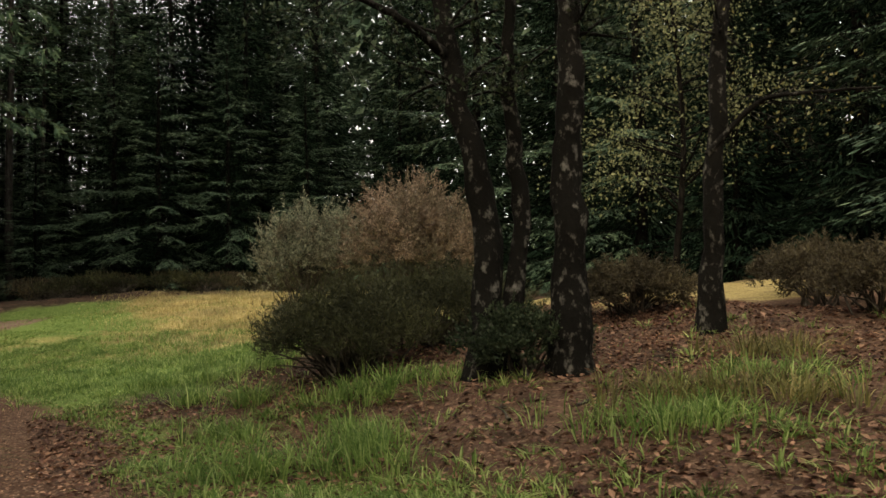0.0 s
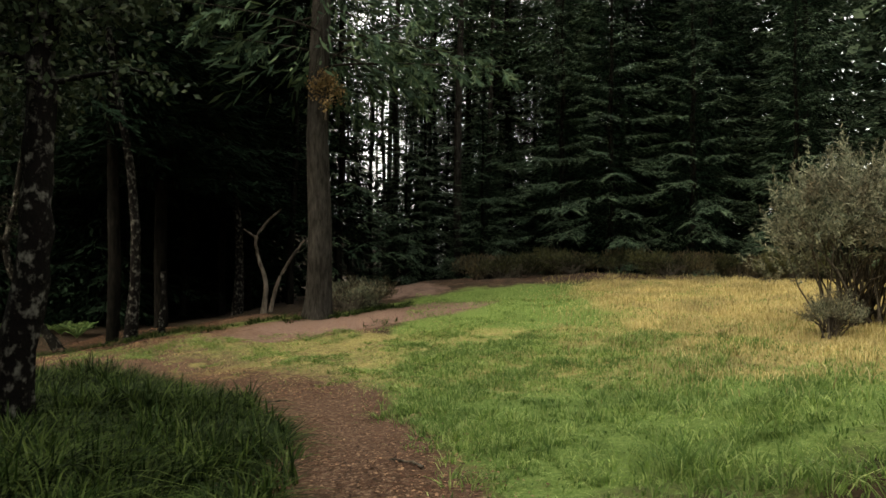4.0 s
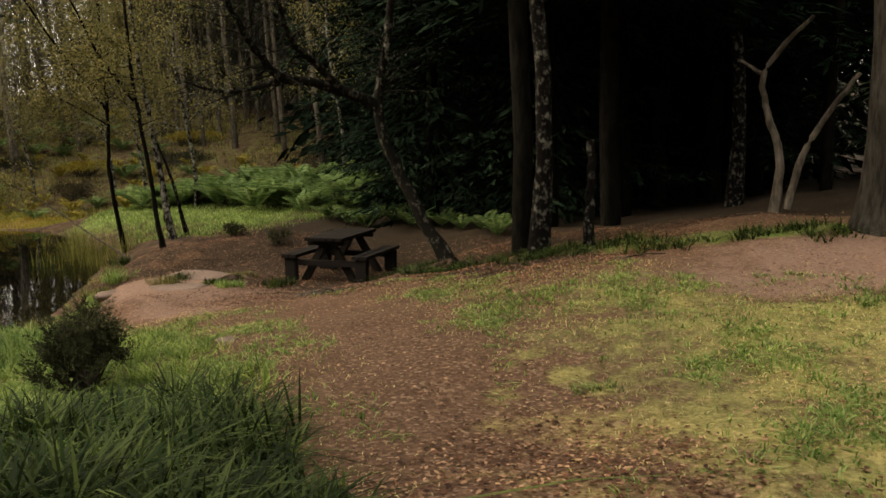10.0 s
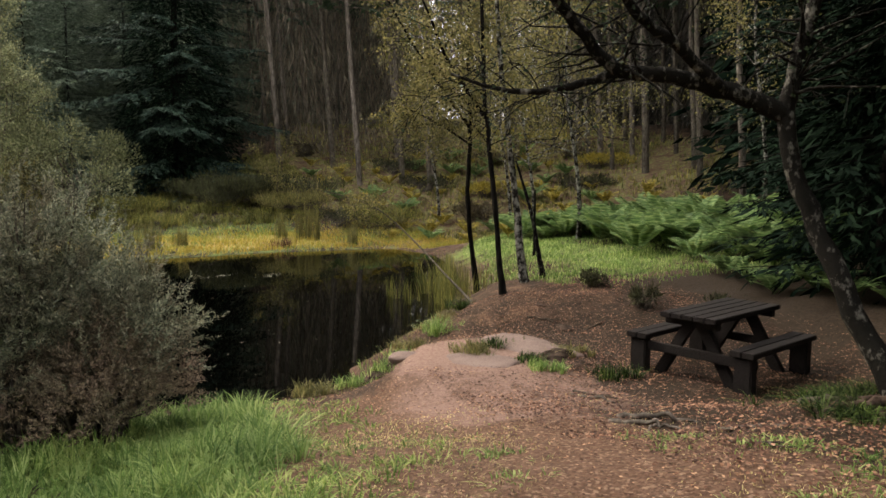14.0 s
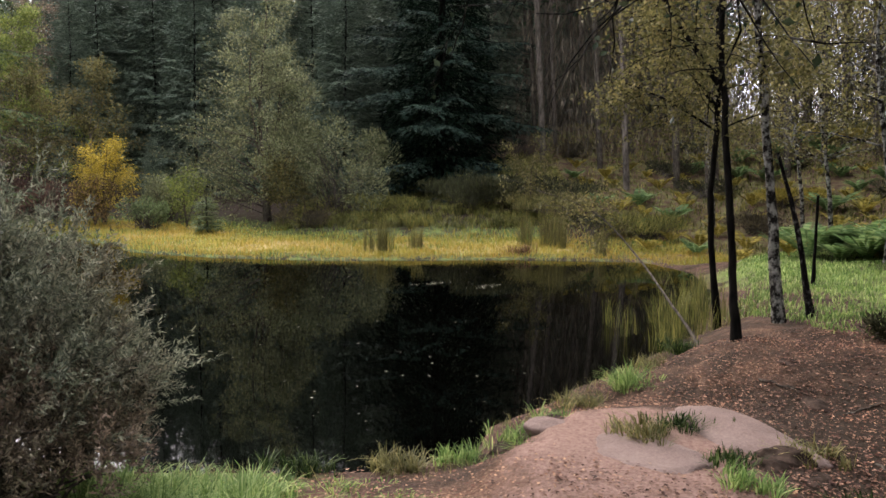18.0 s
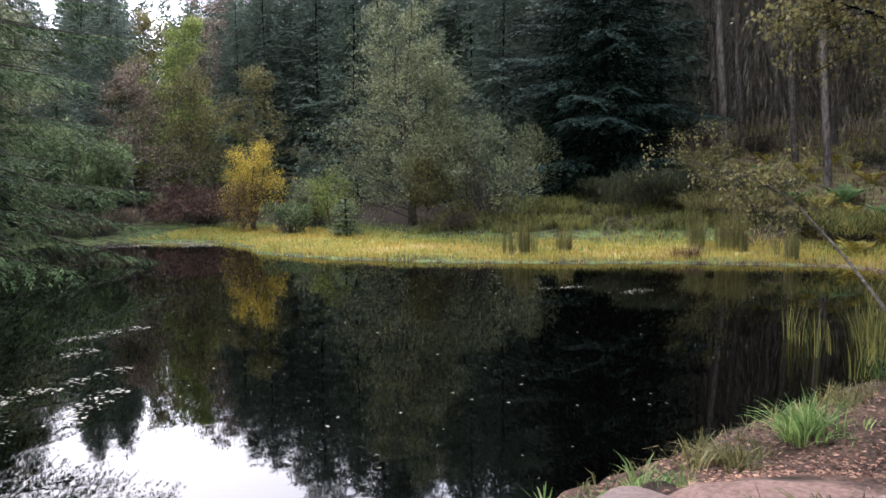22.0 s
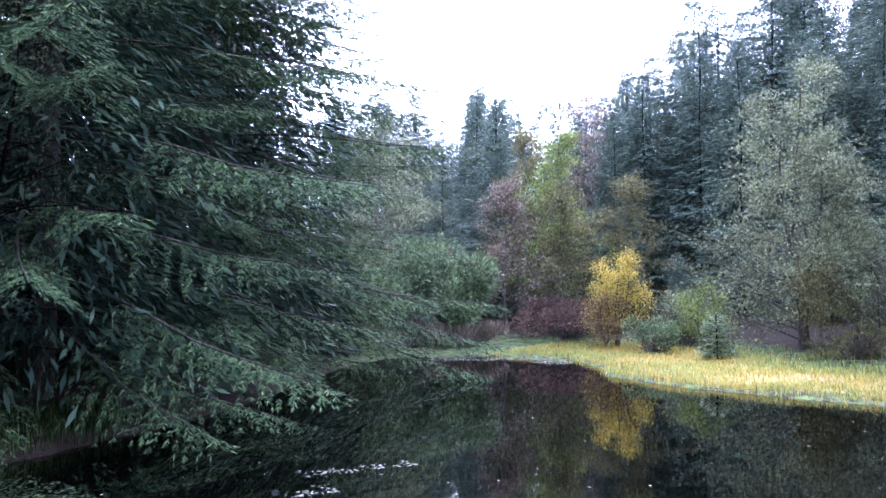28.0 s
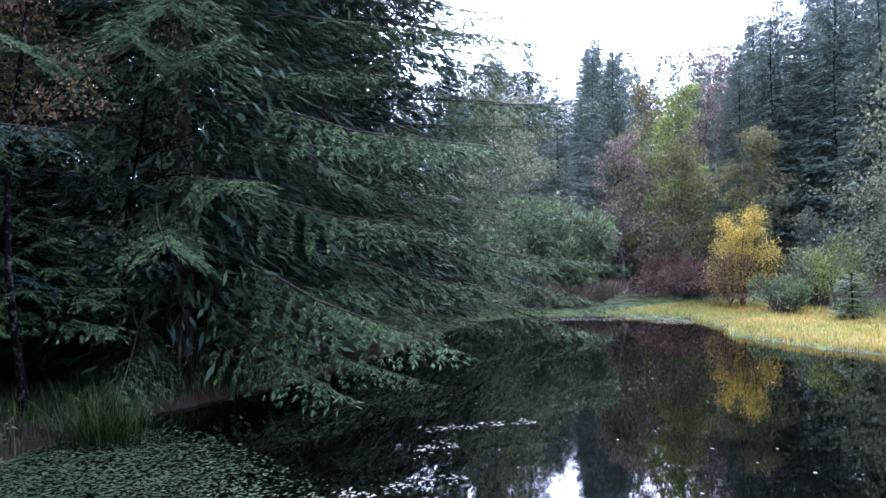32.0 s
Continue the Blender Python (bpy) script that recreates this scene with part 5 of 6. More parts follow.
shaped_tree([([(7.58, -1.69, 0.89), (7.63, -1.74, 2.09), (7.64, -1.82, 3.22), (7.64, -1.96, 4.67), (7.4, -2.2, 8)], 0.125, 0.05, 1),
             ([(7.3, -2.0, 2.75), (7.65, -2.31, 3.26), (7.66, -2.8, 3.21), (7.85, -3.41, 3.14)], 0.035, 0.01, 1.2)], M_OLD_BIRCH, 20, M_BIRCH_LEAF, 0.045, 300, 404, "single dark birch trunk on leafy ground", "entry birches")
plant("birch_tree", leafy_meshes(8.5, 431, M_WILLOW_LEAF, M_DARK_BARK, 0.07, 0.15, 0.3, 50, 0.07, 9000, clump=0.2), 12.2, 3.4, "olive-leaved birch behind the entry trees", "tree", "entry birches")
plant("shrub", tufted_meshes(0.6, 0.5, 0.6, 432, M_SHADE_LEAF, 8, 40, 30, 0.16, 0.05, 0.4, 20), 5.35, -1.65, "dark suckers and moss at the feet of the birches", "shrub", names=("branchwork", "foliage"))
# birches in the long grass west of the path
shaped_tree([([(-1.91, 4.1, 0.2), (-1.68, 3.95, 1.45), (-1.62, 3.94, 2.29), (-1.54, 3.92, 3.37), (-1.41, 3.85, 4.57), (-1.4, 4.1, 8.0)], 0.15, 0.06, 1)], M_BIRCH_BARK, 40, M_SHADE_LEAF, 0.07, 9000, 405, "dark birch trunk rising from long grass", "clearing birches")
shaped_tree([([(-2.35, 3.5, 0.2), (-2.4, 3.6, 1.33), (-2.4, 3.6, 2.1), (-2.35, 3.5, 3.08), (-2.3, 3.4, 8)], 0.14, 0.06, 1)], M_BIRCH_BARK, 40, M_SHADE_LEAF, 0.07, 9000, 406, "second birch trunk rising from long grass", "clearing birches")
# the wood's edge
plant("pine_tree", weeping_meshes(22, 4.8, 96, M_PINE, 0.25, 6, 2.8, 9, 0.36, bark_mat=M_PINE_BARK, power=0.55, drop=0.25, girth=0.0122, mass=160), -1.48, 15.4, "tall pine with thick furrowed grey-brown bark", "tree")
shaped_tree([([(-3.07, 17.1, 0.55), (-2.99, 17.14, 1.2), (-3.24, 17.18, 1.83), (-3.31, 17.14, 2.34), (-2.97, 17.1, 2.74), (-2.66, 17.05, 3.01)], 0.06, 0.025, 0), ([(-2.91, 17.14, 0.54), (-2.77, 17.2, 1.25), (-2.45, 17.18, 1.82), (-2.11, 17.13, 2.27)], 0.055, 0.025, 0), ([(-3.31, 17.14, 2.34), (-3.58, 17.15, 2.52)], 0.03, 0.02, 0)],
            M_PALE_BARK, 1, M_GREEN_LEAF, 0.05, 0, 408, "forked pale birch stem, crooked and bare", "wood edge birches")
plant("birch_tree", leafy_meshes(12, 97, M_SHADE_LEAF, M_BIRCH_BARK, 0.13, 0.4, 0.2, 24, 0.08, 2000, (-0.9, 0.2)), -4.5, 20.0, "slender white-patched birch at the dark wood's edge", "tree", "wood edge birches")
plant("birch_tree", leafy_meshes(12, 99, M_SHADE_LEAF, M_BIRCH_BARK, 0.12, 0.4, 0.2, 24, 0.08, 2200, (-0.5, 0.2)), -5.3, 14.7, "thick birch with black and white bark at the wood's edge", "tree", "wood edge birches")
shaped_tree([([(-4.72, 15.0, 0.0), (-4.75, 15.02, 0.6), (-4.7, 15.0, 1.1), (-4.73, 15.0, 1.5)], 0.07, 0.05, 0)], M_BIRCH_BARK, 1, M_BIRCH_LEAF, 0.05, 0, 199, "short broken birch stump at the wood's edge", name="dead_snag")
plant("pine_tree", bough_meshes(18, 3.7, 100, M_SHADED_SPRUCE, 0.27, 0.6, 5, 0.6, 0.3, 0.2, 0.26, 0.24, girth=0.0075, mass=500), -5.95, 15.3, "dark conifer trunk at the wood's edge", "tree")
shaped_tree([([(-6.78, 14.93, -0.15), (-7.37, 14.84, 0.47), (-7.85, 14.7, 1.44), (-7.97, 14.63, 2.0), (-7.88, 14.73, 2.55), (-7.8, 14.77, 3.08), (-7.6, 15.0, 6.0)], 0.10, 0.045, 1),
             ([(-7.96, 14.64, 2.02), (-8.06, 14.07, 2.2), (-8.21, 13.56, 2.35), (-8.36, 13.17, 2.34), (-8.35, 12.97, 2.55), (-8.29, 12.62, 2.82), (-8.17, 12.33, 3.07), (-8.0, 11.9, 3.5)], 0.085, 0.028, 1.2),
             ([(-8.36, 13.17, 2.34), (-8.44, 12.72, 2.19), (-8.49, 12.23, 2.16), (-8.6, 11.8, 2.3)], 0.04, 0.010, 0.6),
             ([(-8.06, 14.07, 2.2), (-7.97, 13.5, 2.54), (-7.92, 13.01, 2.75), (-7.7, 12.69, 3.06), (-7.4, 12.2, 3.6)], 0.06, 0.02, 1.0)],
            M_OLD_BIRCH, 26, M_SHADE_LEAF, 0.04, 900, 409, "leaning birch with crooked bare limbs over the table", "wood edge birches", spread=0.8, droop=0.2)
plant("dead_branch", leafy_meshes(0.9, 98, M_ORANGE_LEAF, M_TWIG, 0.02, 0.2, 0.5, 14, 0.07, 900, clump=0.07), -1.3, 15.1, "withered orange branch hanging on the big pine", "branch", z=5.0, names=("stem", "dead_leaf_tuft"))
# birches on the bank
shaped_tree([([(-16.86, 15.88, -0.57), (-16.95, 15.75, 0.2), (-17.05, 15.72, 0.96), (-16.98, 15.78, 2.37), (-17.05, 15.7, 3.64), (-16.9, 15.7, 5.06), (-16.6, 15.7, 8)], 0.05, 0.026, 1.2), ([(-16.98, 15.78, 2.2), (-16.9, 15.1, 3.0), (-17.0, 14.4, 4.0), (-17.2, 13.8, 5.2)], 0.035, 0.012, 1.3), ([(-16.98, 15.78, 1.9), (-17.3, 15.1, 2.4), (-17.4, 14.3, 2.7)], 0.02, 0.006, 1.0)], M_DARK_BARK, 22, M_BIRCH_LEAF, 0.055, 9000, 410, "slim dark-stemmed birch with yellowing leaves", "pond birches")
shaped_tree([([(-14.15, 15.1, -0.6), (-14.32, 15.08, 0.1), (-14.3, 14.98, 1.0), (-14.5, 14.9, 2.4), (-14.55, 14.85, 3.6), (-14.5, 14.8, 6.5)], 0.052, 0.026, 1), ([(-14.5, 14.9, 2.3), (-14.7, 14.3, 3.2), (-14.9, 13.9, 4.3)], 0.04, 0.012, 1.2)], M_DARK_BARK, 20, M_BIRCH_LEAF, 0.055, 5200, 411, "dark-stemmed birch leaning over the bank", "pond birches")
shaped_tree([([(-15.25, 16.07, -0.5), (-15.45, 15.95, 0.9), (-15.5, 15.8, 2.4), (-15.6, 15.65, 3.8), (-15.7, 15.5, 7.5)], 0.07, 0.03, 1)], M_WHITE_BIRCH, 26, M_BIRCH_LEAF, 0.055, 5600, 412, "white-barked birch with sparse leaves on the bank", "pond birches")
shaped_tree([([(-15.3, 15.1, -0.7), (-16.57, 15.02, -0.5), (-17.73, 14.84, 0.02), (-18.55, 14.49, 0.53), (-19.13, 14.08, 0.78), (-19.61, 13.44, 0.95)], 0.021, 0.007, 1.0)], M_TWIG, 26, M_BIRCH_LEAF, 0.055, 1500, 413, "thin birch leaning far out over the water", "pond birches", spread=0.7)
shaped_tree([([(-15.5, 16.6, -0.4), (-15.6, 16.4, 0.6), (-15.9, 16.2, 1.6)], 0.045, 0.02, 0)], M_BIRCH_BARK, 1, M_BIRCH_LEAF, 0.05, 0, 415, "short bare birch stem beside the taller ones", "pond birches")
shaped_tree([([(-18.6, 18.11, -0.49), (-18.66, 18.13, 0.21), (-18.62, 18.11, 0.95)], 0.03, 0.022, 0)], M_DARK_BARK, 1, M_BIRCH_LEAF, 0.05, 0, 414, "dead snag with a pale broken tip", name="dead_snag")
# a birch with orange leaves at the south bank
plant("birch_tree", leafy_meshes(8.5, 416, M_ORANGE_LEAF, M_BIRCH_BARK, 0.05, 0.35, 0.17, 40, 0.05, 9000, (0.1, 0.2), clump=0.12), -13.2, 2.75, "birch with orange and green autumn leaves", "tree")
plant("birch_tree", leafy_meshes(6.5, 417, M_WILLOW_LEAF, M_DARK_BARK, 0.05, 0.2, 0.24, 30, 0.055, 2600, (-0.3, 0.1), clump=0.14), -14.8, 1.5, "slim shaded birch with sparse grey leaves against the spruce", "tree")

for x, y, hgt in [(-20.4, 20.4, 7.5), (-24.6, 21.4, 7.0), (-28.2, 22.4, 8.0), (-18.4, 24.6, 8.5), (-31.5, 21.0, 6.5)]:
    plant("birch_tree", leafy_meshes(hgt, int(-x * 7), M_BIRCH_LEAF, M_WHITE_BIRCH, 0.065, 0.3, 0.3, 34, 0.075, 5200, (0.3, -0.4), clump=0.22), x, y, "slim white birch with thin olive-yellow leaves on the slope", "tree", "slope birches")

# ---- picnic table ----


def beam(l, w, h, bev=0.008):
    bm = bmesh.new()
    bmesh.ops.create_cube(bm, size=1.0, matrix=Matrix.Diagonal((l, w, h, 1)))
    bmesh.ops.bevel(bm, geom=bm.edges[:], offset=bev, segments=2, affect="EDGES")
    me = bpy.data.meshes.new("beam")
    bm.to_mesh(me)
    bm.free()
    me.materials.append(M_TIMBER)
    return me


def picnic_table(x, y, turn):
    t = thing("picnic_table", pose(x, y, g(x, y) - 0.03, 0, 0, turn), "heavy dark weathered timber picnic table with two benches", "picnic table")

    def put(name, me, m):
        ob = part_mesh(name, me, t)
        ob.matrix_basis = m
        return ob

    plank, seat, leg, post = beam(1.45, 0.128, 0.055), beam(1.45, 0.13, 0.06), beam(0.08, 0.12, 0.86), beam(0.13, 0.2, 0.44, 0.015)
    for k in range(5):
        put("tabletop_plank", plank, pose(0, -0.272 + 0.136 * k, 0.745))
    for s in (-1, 1):
        for k in (-1, 1):
            put("bench_plank", seat, pose(0, s * 0.64 + k * 0.069, 0.455))
        for e in (-0.52, 0.52):
            put("leg", leg, pose(e, s * 0.25, 0.36, s * 31, 0, 0))
            put("bench_post", post, pose(e * 1.2, s * 0.64, 0.205))
    for e in (-0.6, 0.6):
        put("bearer", beam(0.07, 1.5, 0.10), pose(e, 0, 0.34))
        put("top_bearer", beam(0.07, 0.64, 0.08), pose(e, 0, 0.68))
    return t


picnic_table(-9.73, 15.64, 109)

# ---- bushes by the path ----
plant("gorse_bush", tufted_meshes(0.9, 1.35, 2.45, 81, M_GORSE, 30, 56, 64, 0.34, 0.05, 0.24, 150, 0.45, 0.08), -10.2, 8.5, "large grey-green gorse bush beside the pond path", "bush", names=("branchwork", "foliage"))
plant("gorse_bush", tufted_meshes(0.85, 0.8, 1.25, 181, M_BROWN_GORSE, 16, 70, 40, 0.22, 0.042, 0.24, 60, 0.4, 0.06), -9.85, 9.1, "brown withered side of the gorse", "bush", names=("branchwork", "foliage"))
plant("gorse_bush", tufted_meshes(0.32, 0.5, 1.6, 182, M_GORSE, 9, 50, 50, 0.26, 0.05, 0.24, 50, 0.5, 0.1), -11.15, 8.9, "grey-green gorse branches reaching out over the water", "bush", names=("branchwork", "foliage"))
plant("gorse_bush", tufted_meshes(0.28, 0.28, 0.62, 82, M_BROOM, 8, 40, 40, 0.2, 0.045, 0.22, 40, 0.6), -5.66, 8.8, "small dark gorse bush in the long grass", "bush", names=("branchwork", "foliage"))
plant("gorse_bush", tufted_meshes(2.0, 1.6, 3.3, 83, M_BROWN_GORSE, 22, 70, 36, 0.42, 0.10, 0.22, 120, 0.4), 9.7, 9.3, "broad brown gorse bush behind the meadow", "bush", names=("branchwork", "foliage"))
plant("gorse_bush", tufted_meshes(1.5, 1.3, 2.9, 183, M_GORSE, 16, 60, 36, 0.42, 0.10, 0.22, 80, 0.45), 7.9, 10.6, "grey-green gorse bush beside the brown one", "bush", names=("branchwork", "foliage"))
plant("broom_bush", tufted_meshes(0.95, 0.9, 0.8, 84, M_BROOM, 16, 60, 30, 0.34, 0.08, 0.14, 100, 0.75), 4.55, 0.3, "dark wiry broom bush beside the path", "bush", names=("branchwork", "foliage"))
plant("broom_bush", tufted_meshes(1.2, 1.0, 0.8, 184, M_BROOM, 16, 50, 30, 0.34, 0.08, 0.14, 80, 0.75), 5.95, 0.9, "olive green broom bush behind its neighbour", "bush", names=("branchwork", "foliage"))
plant("gorse_bush", tufted_meshes(0.38, 0.38, 0.6, 85, M_GORSE, 7, 26, 30, 0.22, 0.05, 0.22, 30, 0.5), 6.8, 9.2, "small grey-green gorse bush in the pale grass", "bush", names=("branchwork", "foliage"))
plant("heather_mound", tufted_meshes(0.8, 0.7, 0.7, 86, M_HEATHER, 14, 60, 26, 0.16, 0.07, 0.2, 40, 0.2), 8.3, 0.2, "rounded dark mound of dead heather", "mound", names=("branchwork", "foliage"))
for k, (x, y) in enumerate([(-13.83, 16.6), (-12.2, 16.4), (-11.2, 16.9)]):
    plant("heather_clump", bush_meshes(0.2, 0.2, 0.32, 350 + k, M_BROOM, 900, 0.07, 0.2, 14), x, y, "small dark heather tuft on the bare slope", "shrub", "slope heather", names=("branchwork", "foliage"))

for k, (x, y, w) in enumerate([(9.7, -1.4, 0.8), (11.0, -0.4, 1.0), (9.0, -2.6, 0.6)]):
    plant("heather_mound", tufted_meshes(w, 0.6, 0.75, 360 + k, M_HEATHER, 12, 40, 26, 0.18, 0.07, 0.2, 30, 0.4), x, y, "dark heather bush under the spruces", "bush", "entry heather", names=("branchwork", "foliage"))

# ---- ferns ----
FERNS = [fern_mesh(500 + k, M_FERN, 13, 1.1, 22) for k in range(3)] + [fern_mesh(510 + k, M_BRACKEN, 9, 0.75) for k in range(2)]
for x, y in scatter(70, -22.5, -13.5, 19.3, 24.5, 0.42, lambda x, y: y > 19.6 + 0.35 * (x + 14) * (x > -14)):
    ob = thing("fern", pose(x, y, g(x, y), 0, 0, rng.uniform(0, 360)) @ Matrix.Scale(rng.uniform(0.65, 1.0), 4), "lush green fern on the shaded slope", "fern", "fern bed")
    part_mesh("fronds", FERNS[rng.integers(3)], ob)
for x, y in [(-11.6, 18.3), (-11.0, 18.5), (-10.3, 18.2), (-9.6, 18.3), (-8.9, 18.0), (-8.3, 17.8), (-12.4, 18.6), (-13.2, 18.8), (-7.7, 17.4)]:
    ob = thing("fern", pose(x, y, g(x, y), 0, 0, rng.uniform(0, 360)) @ Matrix.Scale(rng.uniform(0.4, 0.6), 4), "green fern at the edge of the dark stand", "fern", "edge ferns")
    part_mesh("fronds", FERNS[rng.integers(3)], ob)
for x, y in scatter(90, -40, -21, 17.5, 28, 0.9, lambda x, y: shore(x, y)[0] > 1.5):
    ob = thing("fern", pose(x, y, g(x, y), 0, 0, rng.uniform(0, 360)) @ Matrix.Scale(rng.uniform(0.55, 1.0), 4), "yellowing bracken on the bank", "fern", "bank bracken")
    part_mesh("fronds", FERNS[rng.integers(2, 5)], ob)


# ---- grass, reeds and fallen leaves ----
def strew(n, x0, x1, y0, y1, seed, weight):
    """Places over a field, thinned by a weight between nought and one."""
    r = np.random.default_rng(seed)
    p = np.column_stack([r.uniform(x0, x1, n), r.uniform(y0, y1, n)])
    return p[r.random(n) < weight(p[:, 0], p[:, 1])]


def clumped(x, y, scale=1.0):
    return np.clip(0.55 + 0.6 * wave(x * scale * 1.1 + 3, y * scale * 1.1) + 0.35 * wave(x * scale * 3.3, y * scale * 2.9 + 1), 0, 1)


def track_gap(x, y, lo, hi):
    return step(lo, hi, line_dist(x, y, TRACK))


def grass_field(label, xy, mat, height, width, seed, splay=0.5):
    if callable(height):
        height = height(xy[:, 0], xy[:, 1])
    me = blade_mesh("grass", xy, mat, height, width, seed, gz, splay)
    return tagged(new("grass", me), label, "grass", kind="stuff")


def tuft_field(label, xy, mat, height, width, seed, blades=13, radius=0.05, splay=1.0):
    if callable(height):
        height = height(xy[:, 0], xy[:, 1])
    return tagged(new("grass", arched_blades("grass", xy, mat, height, width, seed, gz, blades, radius, splay)), label, "grass", kind="stuff")


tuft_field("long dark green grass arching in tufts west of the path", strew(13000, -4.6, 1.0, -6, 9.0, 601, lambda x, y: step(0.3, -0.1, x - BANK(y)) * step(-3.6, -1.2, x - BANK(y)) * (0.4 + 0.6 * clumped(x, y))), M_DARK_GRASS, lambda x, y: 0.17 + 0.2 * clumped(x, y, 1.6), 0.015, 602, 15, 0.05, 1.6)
tuft_field("long fresh grass between the path and the gorse", strew(13000, -11.2, -1.2, 6.4, 12.2, 603, lambda x, y: step(0.3, -0.2, x - BANK(np.minimum(y, 8.6))) * track_gap(x, y, 0.9, 1.6) * (0.3 + 0.7 * clumped(x, y)) * (shore(x, y) > 0.05) * step(11.8, 10.8, y - 0.10 * (x + 11)) * (1 - 0.7 * step(9.4, 10.6, y))), M_FRESH, lambda x, y: (0.06 + 0.13 * clumped(x, y, 1.7)) * (1 - 0.5 * step(9.6, 10.8, y)), 0.010, 604, 12, 0.07, 1.5)
tuft_field("green meadow grass in low tufts beside the path", strew(17000, 0.8, 6.5, -5.5, 11, 655, lambda x, y: track_gap(x, y, 0.5, 1.1) * (0.15 + 0.85 * clumped(x, y, 1.7)) * step(-6.5, -4, y + 0.4 * x) * step(6.5, 4.0, x) * (1 - 0.9 * step(3.3, 4.4, x + 0.25 * (y + 4)) * step(4.0, 1.5, y))), M_GRASS, lambda x, y: 0.04 + 0.09 * clumped(x, y, 1.5), 0.009, 656, 10, 0.05, 1.2)
grass_field("short green meadow grass east of the path", strew(130000, 0.5, 9.5, -6, 19, 605, lambda x, y: track_gap(x, y, 0.4, 1.2) * (0.25 + 0.75 * clumped(x, y)) * step(-6.5, -4, y + 0.4 * x) * step(9.5, 5.5, x) * (1 - 0.9 * step(3.3, 4.4, x + 0.25 * (y + 4)) * step(4.0, 1.5, y))), M_GRASS, lambda x, y: 0.03 + 0.05 * clumped(x, y, 1.5), 0.010, 606, 1.9)
grass_field("pale straw-coloured tall grass in the meadow", strew(110000, 2.6, 15, 3, 21, 607, lambda x, y: step(2.6, 5.6, x - 0.05 * (y - 10)) * step(4, 8, y) * step(15, 12, x) * step(21, 19, y) * (0.4 + 0.6 * clumped(x + 5, y))), M_STRAW, lambda x, y: 0.07 + 0.12 * clumped(x, y, 1.3), 0.010, 608, 1.5)
grass_field("thin dry grass on the trodden clearing", strew(110000, -9.5, 3.5, 6.6, 14.2, 609, lambda x, y: step(6.0, 8.2, y + 0.25 * x) * step(13.8, 12.4, y + 0.05 * x) * (0.2 + 0.8 * clumped(x + 2, y + 4, 1.2)) * track_gap(x, y, 0.1, 1.0)), M_STRAW, 0.032, 0.008, 610, 1.6)
grass_field("short green grass on the trodden clearing", strew(90000, -9.5, 4.5, 6.6, 16.5, 611, lambda x, y: step(6.0, 8.2, y + 0.25 * x) * step(13.6, 12.2, y - 0.35 * np.maximum(x, 0)) * clumped(x, y, 1.1) ** 2 * track_gap(x, y, 0.3, 1.5)), M_GRASS, 0.045, 0.009, 612, 1.6)
tuft_field("rank weeds and grass at the foot of the gorse", strew(2600, -11.0, -7.6, 7.4, 10.6, 663, lambda x, y: step(0.1, 0.5, shore(x, y)) * step(2.4, 1.5, np.hypot(x + 9.6, y - 8.8)) * (0.3 + 0.7 * clumped(x * 1.6, y * 1.6))), M_GRASS, lambda x, y: 0.14 + 0.2 * clumped(x, y, 2.2), 0.010, 664, 11, 0.06, 1.2)
tuft_field("low green tufts in patches on the trodden clearing", strew(15000, -7.5, 3.0, 7.4, 13.4, 657, lambda x, y: step(6.0, 8.2, y + 0.25 * x) * np.clip(clumped(x * 1.2 + 7, y * 1.2 + 2, 1.3) * 2.2 - 1.2, 0, 1) * track_gap(x, y, 0.2, 0.8)), M_GRASS, 0.055, 0.009, 658, 9, 0.06, 1.6)
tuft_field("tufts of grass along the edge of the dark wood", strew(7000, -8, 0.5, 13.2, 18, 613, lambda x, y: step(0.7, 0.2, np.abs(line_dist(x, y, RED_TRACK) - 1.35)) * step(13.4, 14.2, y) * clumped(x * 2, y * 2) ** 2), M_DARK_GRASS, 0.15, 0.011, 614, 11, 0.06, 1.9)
tuft_field("coarse grass among the leaves beneath the birches", strew(5200, 1.8, 9, -8, 0, 615, lambda x, y: clumped(x * 1.3, y * 1.3) ** 3 * track_gap(x, y, 0.7, 1.3) * (1 - 0.75 * step(3.6, 4.6, x))), M_GRASS, 0.13, 0.010, 616, 11, 0.06, 1.7)
grass_field("yellow sedge on the far bank", strew(110000, -38, -26, -3, 20, 617, lambda x, y: step(-0.25, 0.3, shore(x, y)) * step(6.0, 3.0, shore(x, y)) * (0.5 + 0.5 * clumped(x, y))), M_SEDGE, 0.17, 0.015, 618, 0.9)
grass_field("green grass mixed into the sedge of the far bank", strew(40000, -38, -26, -3, 20, 627, lambda x, y: step(-0.25, 0.3, shore(x, y)) * step(7.0, 4.0, shore(x, y)) * clumped(x * 0.6 + 4, y * 0.6) ** 1.5), M_FRESH, 0.18, 0.015, 628, 0.9)
tuft_field("dull green grass and rushes behind the sedge", strew(3600, -42, -33, 6, 17, 665, lambda x, y: step(4.0, 5.5, shore(x, y)) * (0.4 + 0.6 * clumped(x, y))), M_HILL, lambda x, y: 0.2 + 0.25 * clumped(x, y, 1.4), 0.018, 666, 13, 0.1, 1.0)
grass_field("green moss and grass below the ferns", strew(36000, -24, -13.2, 16.2, 22.5, 619, lambda x, y: step(0.2, 0.8, shore(x, y)) * step(-13.5, -15, x - 0.35 * (y - 16)) * (0.4 + 0.6 * clumped(x, y))), M_GRASS, 0.10, 0.016, 620, 0.8)
